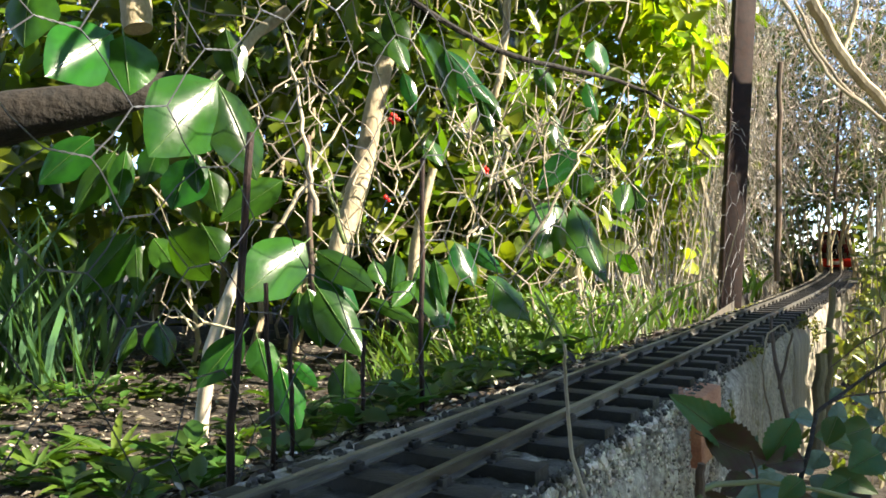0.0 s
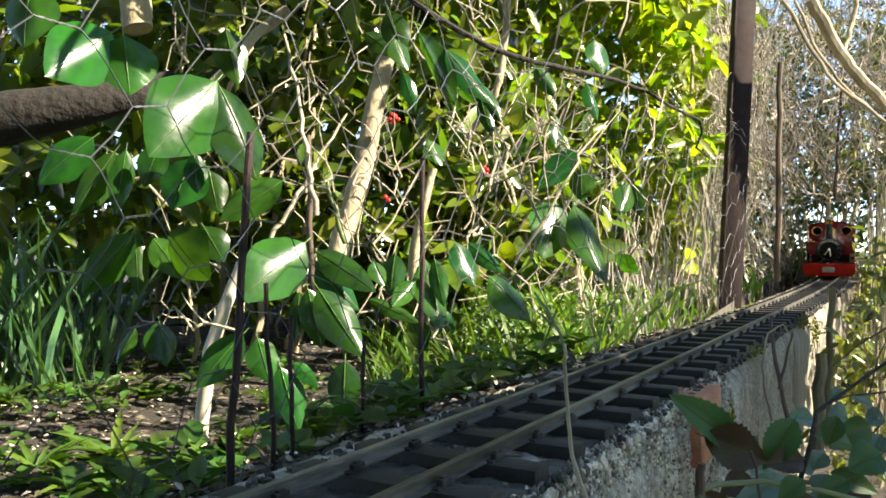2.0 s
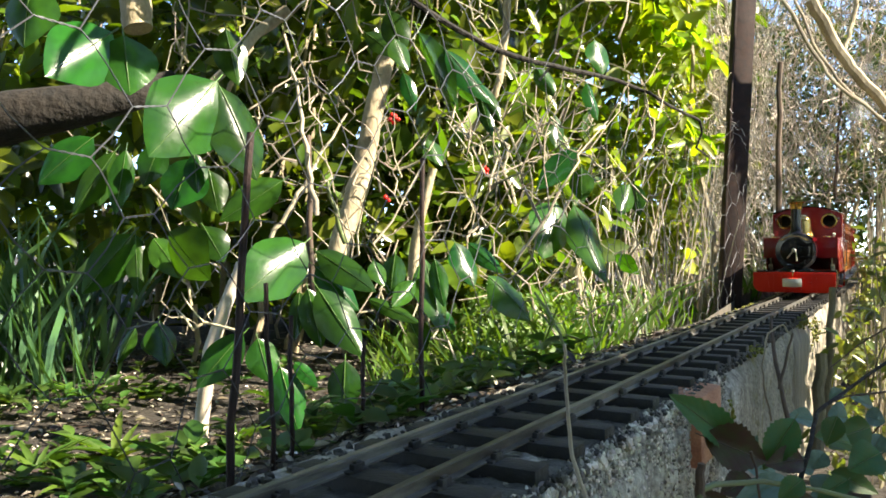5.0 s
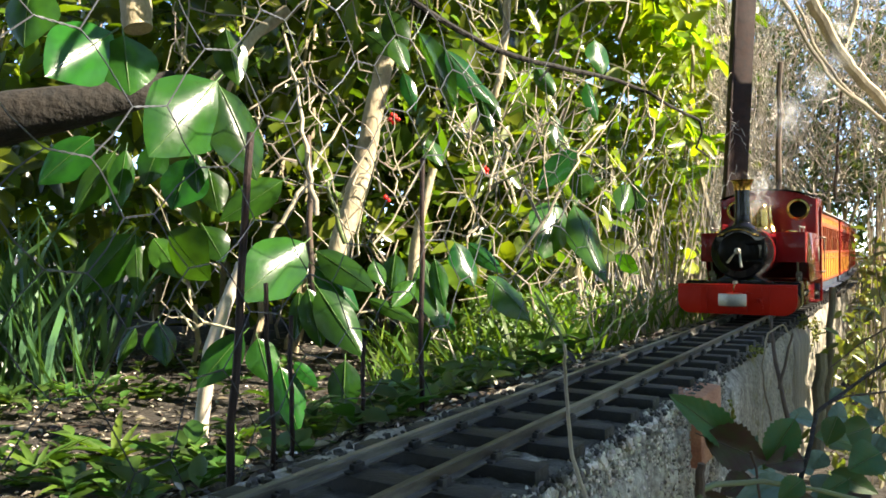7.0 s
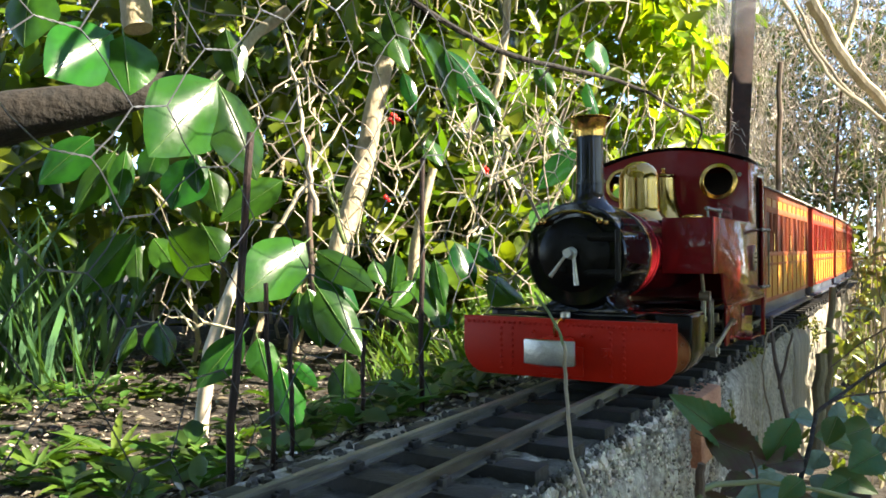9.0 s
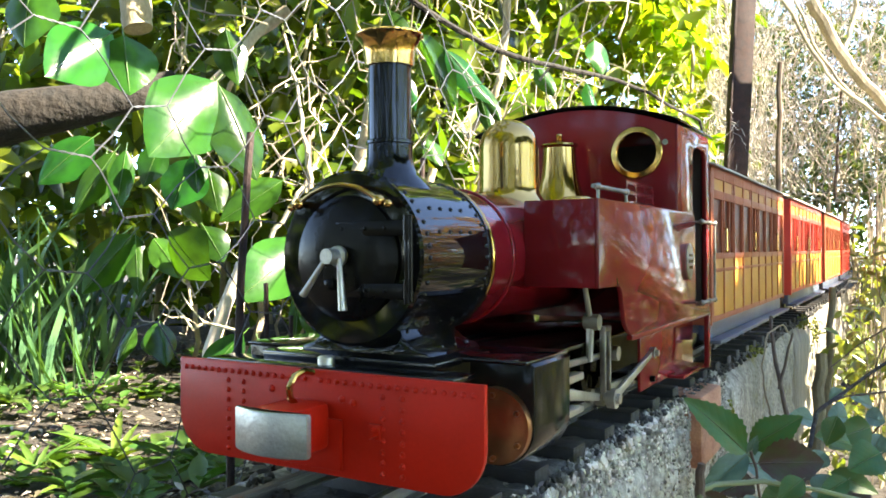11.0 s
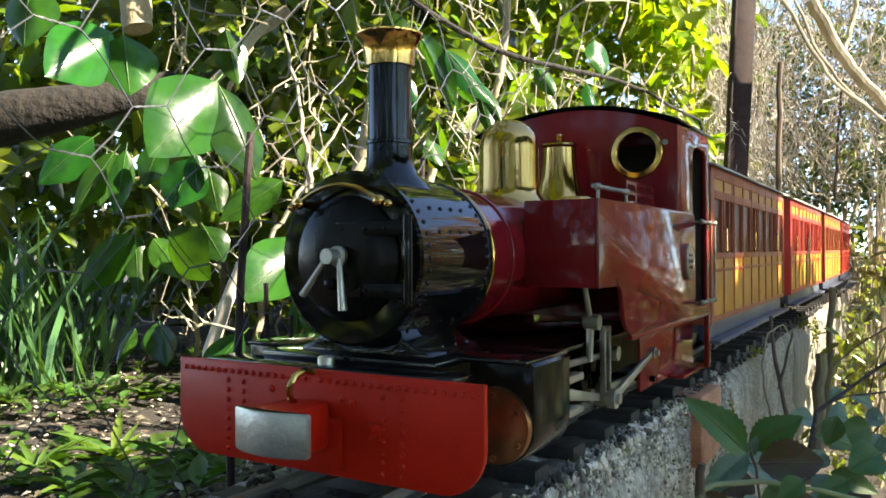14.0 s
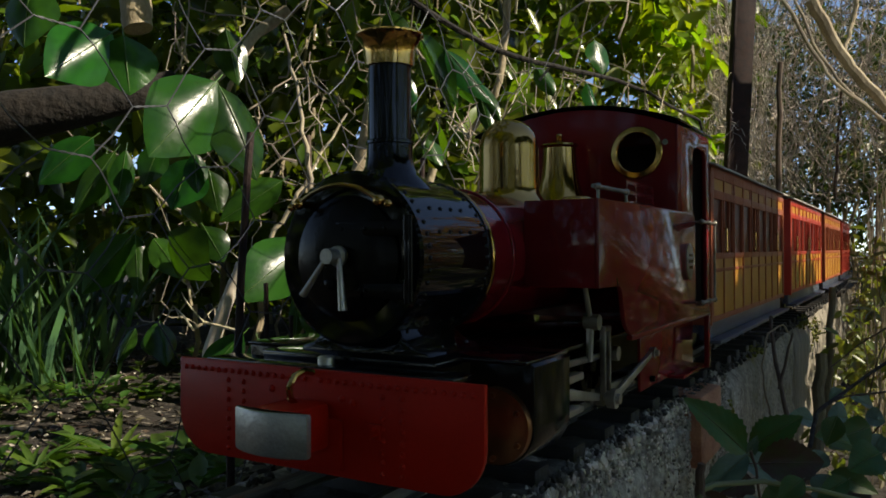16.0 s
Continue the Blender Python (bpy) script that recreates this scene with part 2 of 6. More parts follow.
def lathe(bm, profile, m=None, seg=32):
    """Turn a profile of (radius, height) round the z axis; m places it."""
    m = m or Matrix()
    rings = []
    for r, z in profile:
        if r < 1e-6:
            rings.append([bm.verts.new(m @ Vector((0, 0, z)))])
        else:
            rings.append([bm.verts.new(m @ Vector((r * math.cos(2 * math.pi * i / seg), r * math.sin(2 * math.pi * i / seg), z))) for i in range(seg)])
    for A, B in zip(rings, rings[1:]):
        for i in range(seg):
            j = (i + 1) % seg
            if len(A) == 1 and len(B) > 1:
                bm.faces.new((A[0], B[i], B[j]))
            elif len(B) == 1 and len(A) > 1:
                bm.faces.new((A[i], A[j], B[0]))
            elif len(A) > 1:
                bm.faces.new((A[i], A[j], B[j], B[i]))
    bmesh.ops.recalc_face_normals(bm, faces=bm.faces)
    return bm


def prism(bm, pts, axis, d0, d1, bevel=0.0):
    """Extrude an outline in the plane across the axis: 'x' takes (y, z), 'y' takes (x, z), 'z' takes (x, y)."""
    def at(p, d):
        return {"x": (d, p[0], p[1]), "y": (p[0], d, p[1]), "z": (p[0], p[1], d)}[axis]
    A = [bm.verts.new(at(p, d0)) for p in pts]
    B = [bm.verts.new(at(p, d1)) for p in pts]
    fs = [bm.faces.new(A), bm.faces.new(B[::-1])]
    n = len(pts)
    for i in range(n):
        fs.append(bm.faces.new((A[i], B[i], B[(i + 1) % n], A[(i + 1) % n])))
    bmesh.ops.recalc_face_normals(bm, faces=fs)
    if bevel:
        es = [e for f in fs[:2] for e in f.edges]
        bmesh.ops.bevel(bm, geom=list(set(es)), offset=bevel, segments=2, affect="EDGES", profile=0.5)
    return bm


def tube(bm, pts, r, seg=6, r_end=None):
    """A bent tube through points, tapering to r_end."""
    pts = [Vector(p) for p in pts]
    r_end = r if r_end is None else r_end
    rings = []
    side = None
    for i, p in enumerate(pts):
        d = (pts[min(i + 1, len(pts) - 1)] - pts[max(i - 1, 0)])
        if d.length < 1e-9:
            d = Vector((0, 0, 1))
        d.normalize()
        if side is None:
            side = d.orthogonal().normalized()
        side = (side - d * side.dot(d))
        side = side.normalized() if side.length > 1e-6 else d.orthogonal().normalized()
        up = d.cross(side)
        rr = r + (r_end - r) * i / max(1, len(pts) - 1)
        rings.append([bm.verts.new(p + (side * math.cos(2 * math.pi * k / seg) + up * math.sin(2 * math.pi * k / seg)) * rr) for k in range(seg)])
    for A, B in zip(rings, rings[1:]):
        for k in range(seg):
            bm.faces.new((A[k], A[(k + 1) % seg], B[(k + 1) % seg], B[k]))
    bm.faces.new(rings[0][::-1])
    bm.faces.new(rings[-1])
    return bm


def wander(a, b, n, amp, seed, sag=0.0):
    """A crooked line of points from a to b."""
    rng = random.Random(seed)
    a, b = Vector(a), Vector(b)
    out = []
    for i in range(n + 1):
        t = i / n
        k = math.sin(math.pi * t) ** 0.5 if 0 < t < 1 else 0
        out.append(a.lerp(b, t) + Vector((rng.uniform(-1, 1), rng.uniform(-1, 1), rng.uniform(-1, 1))) * amp * k + Vector((0, 0, -sag * 4 * t * (1 - t))))
    return out


def soup(name, verts, faces, mat, parent=None, smooth=True):
    """One mesh from arrays of vertices and faces."""
    me = bpy.data.meshes.new(name)
    me.from_pydata(verts.tolist() if hasattr(verts, "tolist") else verts, [], faces.tolist() if hasattr(faces, "tolist") else faces)
    me.materials.append(M[mat])
    if smooth:
        me.shade_smooth()
    ob = new(name, me)
    if parent:
        ob.parent = parent
    return ob


LEAF_T = np.array([0.0, 0.22, 0.5, 0.78, 1.0])
LEAF_W = np.array([0.0, 0.80, 1.0, 0.62, 0.0])


def leaves(centres, dirs, normals, lengths, widths, curl=0.12, fold=0.22):
    """Arrays for many small folded leaves: a midrib of five points and three pairs of edge points each."""
    n = len(centres)
    d = dirs / np.linalg.norm(dirs, axis=1, keepdims=True)
    nn = normals - d * np.sum(normals * d, axis=1, keepdims=True)
    nn /= np.maximum(np.linalg.norm(nn, axis=1, keepdims=True), 1e-6)
    s = np.cross(d, nn)
    V = []
    L, W = lengths[:, None], widths[:, None]
    for t in LEAF_T:
        V.append(centres + d * L * t - nn * L * curl * (t * t))
    for t, w in zip(LEAF_T[1:4], LEAF_W[1:4]):
        mid = centres + d * L * t - nn * L * curl * (t * t)
        V.append(mid + s * W * 0.5 * w + nn * W * fold * w)
        V.append(mid - s * W * 0.5 * w + nn * W * fold * w)
    V = np.stack(V, 1).reshape(-1, 3)
    tri = [(0, 1, 5, 5), (0, 6, 1, 1), (1, 2, 7, 5), (1, 6, 8, 2), (2, 3, 9, 7), (2, 8, 10, 3), (3, 4, 9, 9), (3, 10, 4, 4)]
    F = []
    base = (np.arange(n) * 11)
    for f in tri:
        F.append(base[:, None] + np.array(f)[None, :])
    F = np.stack(F, 1).reshape(-1, 4)
    faces = [list(dict.fromkeys(f)) for f in F.tolist()]
    return V, faces


def unit_rand(rng, n):
    v = rng.normal(size=(n, 3))
    return v / np.linalg.norm(v, axis=1, keepdims=True)


# ---- the line of the track: straight, then a wide curve to the left ----
CURVE_FROM, CURVE_RADIUS = 1.12, -34.8


def along(s):
    """Place and heading (radians, to the right) at s metres along the track."""
    if s <= CURVE_FROM:
        return Vector((0, s, 0)), 0.0
    th = (s - CURVE_FROM) / CURVE_RADIUS
    return Vector((CURVE_RADIUS * (1 - math.cos(th)), CURVE_FROM + CURVE_RADIUS * math.sin(th), 0)), th


def on_track(s, length=0.0, z=0.0):
    """The pose of a vehicle whose front is at s and whose length is given: it rides on the chord."""
    a, b = along(s)[0], along(s + max(length, 0.02))[0]
    d = b - a
    return Matrix.Translation((a.x, a.y, z)) @ Matrix.Rotation(-math.atan2(d.x, d.y), 4, "Z")


TRACK_END = 8.0
PITCH, FIRST = 0.0505, -0.4548
RAIL_TOP = 0.0068

# ---- ground ----
def ground_height(x, y):
    n = noise.noise(Vector((x * 3.1, y * 3.1, 0.3))) * 0.018 + noise.noise(Vector((x * 11, y * 11, 1.3))) * 0.006
    if x < 0.0:
        base = -0.013 - 0.127 * min(1.0, max(0.0, (-x - 0.085) / 0.35))
        return base + n * min(1.0, max(0.08, (-x - 0.1) / 0.2))
    return -0.26 + n * 1.5


def build_ground():
    xs = sorted({round(v, 3) for v in list(np.arange(-2.4, -0.05, 0.05)) + [-0.06] + list(np.arange(0.06, 1.6, 0.08)) + [-60, -25, -12, -6, -3.6, 2.2, 3.5, 6, 12, 25, 60]})
    ys = sorted({round(v, 3) for v in list(np.arange(-1.2, 3.6, 0.06)) + [-60, -25, -10, -4, -2, 4.2, 5, 6, 8, 11, 16, 28, 60]})
    V = [(x, y, ground_height(x, y)) for y in ys for x in xs]
    w = len(xs)
    F = [(j * w + i, j * w + i + 1, (j + 1) * w + i + 1, (j + 1) * w + i) for j in range(len(ys) - 1) for i in range(w - 1)]
    tagged(soup("ground", V, F, "soil"), "dark damp soil strewn with leaf litter beside the line", "ground", kind="structure")


build_ground()


# ---- the retaining wall that carries the track ----
def rough_wall(name, y0, y1, x_face, x_back, z0, z1, step, amp, mat, seed, drift=0.0):
    """A wall with a lumpy top and open face, as one closed mesh."""
    ny = max(2, int((y1 - y0) / step))
    prof = []
    nz = max(4, int((z1 - z0) / step))
    for i in range(nz):
        prof.append((x_face, z0 + (z1 - z0) * i / nz, 1.0))
    nx = max(4, int((x_face - x_back) / step))
    for i in range(nx + 1):
        prof.append((x_face - (x_face - x_back) * i / nx, z1, 0.55))
    V, F = [], []
    m = len(prof)
    for j in range(ny + 1):
        y = y0 + (y1 - y0) * j / ny
        c, th = along(y)
        for x, z, k in prof:
            p = Vector((x, y, z))
            d = noise.noise(p * 28 + Vector((seed, 0, 0))) * amp + noise.noise(p * 90) * amp * 0.7 + noise.noise(p * 210) * amp * 0.45
            edge = max(0.0, 1 - math.hypot(x - x_face, z - z1) / 0.02)
            dx = d * (1.0 if z < z1 - 1e-5 else 0.0) - edge * 0.007
            dz = d * k * (1.0 if z > z1 - 1e-5 else 0.0) - edge * 0.007
            V.append((c.x + x + dx + drift * (z1 - z), c.y, z + dz))
    for j in range(ny):
        for i in range(m - 1):
            F.append((j * m + i, (j + 1) * m + i, (j + 1) * m + i + 1, j * m + i + 1))
    b = len(V)
    for j in (0, ny):
        c, th = along(y0 + (y1 - y0) * j / ny)
        V.append((c.x + x_back, c.y, z0))
    F.append(tuple(range(m)) + (b,))
    F.append(tuple(range(ny * m + m - 1, ny * m - 1, -1)) + (b + 1,))
    F.append((m - 1, ny * m + m - 1, b + 1, b))
    return soup(name, V, F, mat)


wall_a = tagged(rough_wall("wall_near", -0.75, 0.42, 0.064, -0.075, -0.30, -0.0085, 0.0062, 0.006, "concrete", 3.0),
                "low rough concrete wall with coarse exposed aggregate", "wall", kind="structure")
wall_b = tagged(rough_wall("wall_middle", 0.422, 0.86, 0.058, -0.075, -0.30, -0.0085, 0.010, 0.004, "old_concrete", 7.0),
                "low weathered concrete wall under the track", "wall", kind="structure")
wall_c = tagged(rough_wall("wall_far", 0.862, TRACK_END, 0.060, -0.075, -0.30, -0.0085, 0.03, 0.003, "panel", 11.0),
                "pale sunlit wall panels stained with yellow lichen", "wall", kind="structure")


def aggregate(parent, n, y0, y1, seed):
    """Stones that stand proud of the concrete's open face and top edge."""
    rng = np.random.default_rng(seed)
    bm = bmesh.new()
    bmesh.ops.create_icosphere(bm, subdivisions=1, radius=1.0)
    base = np.array([v.co[:] for v in bm.verts])
    fac = np.array([[v.index for v in f.verts] for f in bm.faces])
    bm.free()
    V, F = [], []
    for i in range(n):
        y = rng.uniform(y0, y1)
        r = rng.uniform(0.0007, 0.0020) if i % 9 else rng.uniform(0.0022, 0.0042)
        if i % 3 == 0:
            c = np.array([rng.uniform(0.050, 0.0625), y, -0.0110 - max(0, 0.0) + rng.uniform(-0.002, 0.0015)])
            if c[0] < 0.0565:
                c[2] += 0.001
        else:
            z = -0.014 - rng.uniform(0, 1) ** 1.3 * 0.14
            c = np.array([0.0640 + noise.noise(Vector((0.064, y, z)) * 28 + Vector((3.0, 0, 0))) * 0.006, y, z])
        q = base * (1 + rng.uniform(-0.3, 0.3, (len(base), 1))) * r * rng.uniform(0.6, 1.15, 3)
        q[:, 0] *= 0.75
        V.append(q + c)
        F.append(fac + i * len(base))
    ob = soup("aggregate", np.concatenate(V), np.concatenate(F), "stone", parent, smooth=False)
    tagged(ob, kind="stuff")


aggregate(wall_a, 11000, -0.30, 0.34, 12)


# ---- track ----
def build_track():
    track = tagged(empty("railway_track"), "narrow-gauge model railway track, weathered rails on black sleepers", "railway track")
    prof = [(-0.0030, 0), (0.0030, 0), (0.0030, 0.0009), (0.0007, 0.0016), (0.0007, 0.0047), (0.0017, 0.0053), (0.0017, 0.0066), (0.0012, RAIL_TOP),
            (-0.0012, RAIL_TOP), (-0.0017, 0.0066), (-0.0017, 0.0053), (-0.0007, 0.0047), (-0.0007, 0.0016), (-0.0030, 0.0009)]
    for side in (-1, 1):
        ss = [-0.72] + list(np.arange(-0.6, 1.1, 0.1)) + list(np.arange(1.12, TRACK_END, 0.12))
        V, F = [], []
        n = len(prof)
        for s in ss:
            c, th = along(float(s))
            nx = Vector((math.cos(th), -math.sin(th), 0))
            for x, z in prof:
                p = c + nx * (side * 0.0242 + x * 1.25)
                V.append((p.x, p.y, z * 1.05))
        for j in range(len(ss) - 1):
            for i in range(n):
                k = (i + 1) % n
                F.append((j * n + i, j * n + k, (j + 1) * n + k, (j + 1) * n + i))
        F.append(tuple(range(n))[::-1])
        F.append(tuple(range((len(ss) - 1) * n, len(ss) * n)))
        soup("rail", V, F, "rail", track, smooth=False)
    # one sleeper with its rail chairs, then the row
    bm = bmesh.new()
    box(bm, -0.0535, 0.0535, -0.0085, 0.0085, -0.0105, 0.0, 0.0009)
    for side in (-1, 1):
        box(bm, side * 0.0242 - 0.0062, side * 0.0242 + 0.0062, -0.0075, 0.0075, -0.001, 0.0013, 0.0004)
        for k in (-1, 1):
            x = side * 0.0242 + k * 0.0048
            box(bm, x - 0.0017, x + 0.0017, -0.0042, 0.0042, 0.0, 0.0042, 0.0006)
            box(bm, x - 0.0011, x + 0.0011, -0.0024, 0.0024, 0.0038, 0.0052, 0.0004)
    first = part("sleeper", bm, "sleeper", track, smooth=30)
    rng = random.Random(4)
    i = 0
    s = FIRST - 4 * PITCH
    while s < TRACK_END - 0.1:
        c, th = along(s)
        m = Matrix.Translation((c.x + rng.uniform(-0.0007, 0.0007), c.y + rng.uniform(-0.0012, 0.0012), 0)) @ Matrix.Rotation(-th + rng.uniform(-0.012, 0.012), 4, "Z")
        if i == 0:
            first.matrix_basis = m
        else:
            shared("sleeper", first, m, track)
        i += 1
        s += PITCH
    return track


build_track()


def build_ballast():
    """Crushed stone lying between and beside the sleepers."""
    rng = np.random.default_rng(5)
    bm = bmesh.new()
    bmesh.ops.create_icosphere(bm, subdivisions=1, radius=1.0)
    base = np.array([v.co[:] for v in bm.verts])
    fac = np.array([[v.index for v in f.verts] for f in bm.faces])
    bm.free()
    V, F = [], []
    n = 7500
    for i in range(n):
        y = rng.uniform(-0.55, 1.3) if i < 6600 else rng.uniform(1.3, 3.0)
        x = rng.uniform(-0.070, 0.062)
        r = rng.uniform(0.0012, 0.0034) * (0.7 if abs(x) < 0.05 else 1.0)
        q = base * (1 + rng.uniform(-0.25, 0.25, (len(base), 1))) * r * rng.uniform(0.6, 1.1, 3)
        V.append(q + np.array([x, y, -0.0085 + r * 0.3]))
        F.append(fac + i * len(base))
    # the dark bed of fines on which the stones lie
    xs, ys = np.linspace(-0.058, 0.0545, 24), np.arange(-0.6, 3.0, 0.006)
    b = sum(len(v) for v in V)
    V.append(np.array([(x, y, -0.0068 + noise.noise(Vector((x, y, 0)) * 120) * 0.0022 + noise.noise(Vector((x, y, 4)) * 300) * 0.0012 - max(0, abs(x) - 0.050) * 0.5) for y in ys for x in xs]))
    w = len(xs)
    bed_faces = np.array([(b + j * w + i, b + j * w + i + 1, b + (j + 1) * w + i + 1, b + (j + 1) * w + i) for j in range(len(ys) - 1) for i in range(w - 1)])
    F = [f for g in F for f in g.tolist()] + bed_faces.tolist()
    ob = soup("ballast", np.concatenate(V), F, "ballast", smooth=False)
    tagged(ob, "small grey crushed stones between the sleepers", "gravel", kind="stuff")


build_ballast()


# ---- the steam locomotive; its front is at y = 0, the rails' foot at z = 0 ----
AXLES = (0.171, 0.248)
WHEEL_R = 0.0215
CRANK = 0.0105


def arc(cx, cy, r, a0, a1, n):
    return [(cx + r * math.cos(radians(a0 + (a1 - a0) * i / n)), cy + r * math.sin(radians(a0 + (a1 - a0) * i / n))) for i in range(n + 1)]


def along_y(x, y, z):
    """A frame whose z axis points along +y."""
    return Matrix.Translation((x, y, z)) @ Matrix.Rotation(radians(-90), 4, "X")


def along_x(x, y, z):
    return Matrix.Translation((x, y, z)) @ Matrix.Rotation(radians(90), 4, "Y")


def rivet(bm, c, r, axis="y-"):
    m = {"y-": Matrix.Rotation(radians(90), 4, "X"), "x+": Matrix.Rotation(radians(90), 4, "Y"), "x-": Matrix.Rotation(radians(-90), 4, "Y"), "z": Matrix()}[axis] if isinstance(axis, str) else axis
    lathe(bm, [(r, -0.0002), (r * 0.92, r * 0.35), (r * 0.55, r * 0.7), (0, r * 0.82)], Matrix.Translation(c) @ m, 8)


def build_loco():
    L = tagged(empty("steam_locomotive"), "maroon and black model tank engine with polished brass dome", "model train")
    # buffer beam
    bm = bmesh.new()
    out = [(-0.0782, 0.057), (0.0782, 0.057)] + arc(0.0602, 0.0335, 0.018, 0, -90, 7) + arc(-0.0602, 0.0335, 0.018, -90, -180, 7)
    out = [(x, z) for x, z in out]
    prism(bm, out, "y", 0.0, 0.0028, 0.0005)
    beam = part("buffer_beam", bm, "red", L, "bright red riveted buffer beam")
    bm = bmesh.new()
    for i in range(37):
        x = -0.074 + i * 0.00411
        if abs(x - 0.0) > 0.001:
            rivet(bm, (x, 0, 0.0530), 0.00125)
    for x in (-0.0475, -0.0385, 0.0345, 0.0435):
        for i in range(8):
            rivet(bm, (x, 0, 0.0490 - i * 0.0042), 0.00125)
    for x, z in ((-0.022, 0.0475), (0.015, 0.0465), (0.0205, 0.0455)):
        rivet(bm, (x, 0, z), 0.0016)
    part("rivets", bm, "red", beam)
    bm = bmesh.new()
    box(bm, 0.0285, 0.0345, -0.0016, 0.0, 0.0325, 0.0385, 0.0003)
    rod(bm, (0.0315, -0.0016, 0.0355), (0.0315, -0.0045, 0.0355), 0.0021, 0.0019, 6)
    part("bolt", bm, "red", beam)
    # coupling: a bright buffer plate on a red shank, with a hook above
    bm = bmesh.new()
    box(bm, -0.0165, 0.0155, -0.0022, 0.0, 0.0185, 0.0385, 0.0005)
    box(bm, -0.0105, 0.0105, -0.0262, -0.001, 0.0265, 0.0455, 0.0030)
    part("coupling_pocket", bm, "red", beam, "red coupling pocket")
    bm = bmesh.new()
    pts = []
    for i in range(17):
        t = -1 + i / 8
        pts.append((t * 0.0180, -0.0268 + 0.0046 * t * t))
    prism(bm, pts + [(x, y - 0.0024) for x, y in reversed(pts)], "z", 0.0282, 0.0450, 0.0011)
    part("buffer_plate", bm, "nickel", beam, "curved bright metal buffer plate")
    bm = bmesh.new()
    tube(bm, [(0.001, -0.001, 0.0560), (0.0005, -0.0060, 0.0572), (0, -0.0105, 0.0560), (0, -0.0138, 0.0520), (0, -0.0132, 0.0475), (0, -0.0105, 0.0450)], 0.0014, 8)
    part("hook", bm, "brass", beam, "small brass coupling hook")
    # running plate and frames
    for x, y0, y1, z0, z1 in ((0.064, 0.0028, 0.0200, 0.0555, 0.0575), (0.046, 0.0195, 0.080, 0.0572, 0.0600), (0.060, 0.0845, 0.375, 0.0540, 0.0560)):
        bm = bmesh.new()
        box(bm, -x, x, y0, y1, z0, z1, 0.0004)
        part("running_plate", bm, "black", L)
    for s in (-1, 1):
        bm = bmesh.new()
        box(bm, *sorted((s * 0.0465, s * 0.076)), 0.040, 0.084, 0.0586, 0.0602, 0.0006)
        part("cylinder_top", bm, "black", L)
    bm = bmesh.new()
    for s in (-1, 1):
        box(bm, s * 0.019 - 0.0015, s * 0.019 + 0.0015, 0.003, 0.37, 0.016, 0.0535)
    box(bm, -0.019, 0.019, 0.05, 0.09, 0.022, 0.05)
    box(bm, -0.018, 0.018, 0.16, 0.36, 0.03, 0.053)
    part("frame", bm, "satin", L)
    bm = bmesh.new()
    lathe(bm, [(0, 0), (0.0035, 0), (0.0035, 0.003), (0.0028, 0.0035), (0, 0.0035)], Matrix.Translation((-0.0025, 0.0115, 0.0575)), 16)
    part("oil_cup", bm, "nickel", L)
    # smokebox saddle
    bm = bmesh.new()
    for (y0, y1) in ((0.033, 0.078),):
        pr = [(-0.036, 0.0590), (-0.0335, 0.0615), (-0.027, 0.0635), (-0.0215, 0.068), (-0.019, 0.0745), (0.019, 0.0745), (0.0215, 0.068), (0.027, 0.0635), (0.0335, 0.0615), (0.036, 0.0590)]
        prism(bm, pr, "y", y0, y1, 0.0006)
    for y in (0.040, 0.051, 0.062, 0.073):
        for s in (-1, 1):
            rivet(bm, (s * 0.030, y, 0.0625), 0.0011, "z")
    part("saddle", bm, "black", L)
    # smokebox
    CZ = 0.1015
    bm = bmesh.new()
    lathe(bm, [(0, 0.0), (0.0255, 0.0), (0.0262, 0.0012), (0.0365, 0.0012), (0.0378, 0.0022), (0.0378, 0.0042), (0.0366, 0.0048), (0.0366, 0.062), (0.0372, 0.0624), (0.0372, 0.0644), (0.035, 0.0644)],
          along_y(0, 0.0225, CZ), 64)
    smoke = part("smokebox", bm, "black", L, "glossy black riveted smokebox")
    bm = bmesh.new()
    for k in range(44):
        a = 2 * math.pi * k / 44
        for y, r in ((0.0315, 0.0366), (0.082, 0.0366)):
            d = Vector((math.cos(a), 0, math.sin(a)))
            rivet(bm, Vector((0, y, CZ)) + d * r, 0.0011, d.to_track_quat("Z", "Y").to_matrix().to_4x4())
    for a in (18, 36, 144, 162):
        d = Vector((math.cos(radians(a)), 0, math.sin(radians(a))))
        for y in (0.042, 0.051, 0.060, 0.069):
            rivet(bm, Vector((0, y, CZ)) + d * 0.0366, 0.0011, d.to_track_quat("Z", "Y").to_matrix().to_4x4())
    for y in (0.040, 0.051, 0.062, 0.073):
        for s in (-1, 1):
            a = radians(-52)
            d = Vector((s * math.cos(a), 0, math.sin(a)))
            rivet(bm, Vector((0, y, CZ)) + d * 0.0370, 0.0012, d.to_track_quat("Z", "Y").to_matrix().to_4x4())
    part("rivets", bm, "black", smoke)
    bm = bmesh.new()
    lathe(bm, [(0, -0.0034), (0.013, -0.0033), (0.022, -0.0024), (0.0268, -0.0004), (0.0272, 0.0012), (0.0, 0.0012)], along_y(0, 0.0225, CZ), 56)
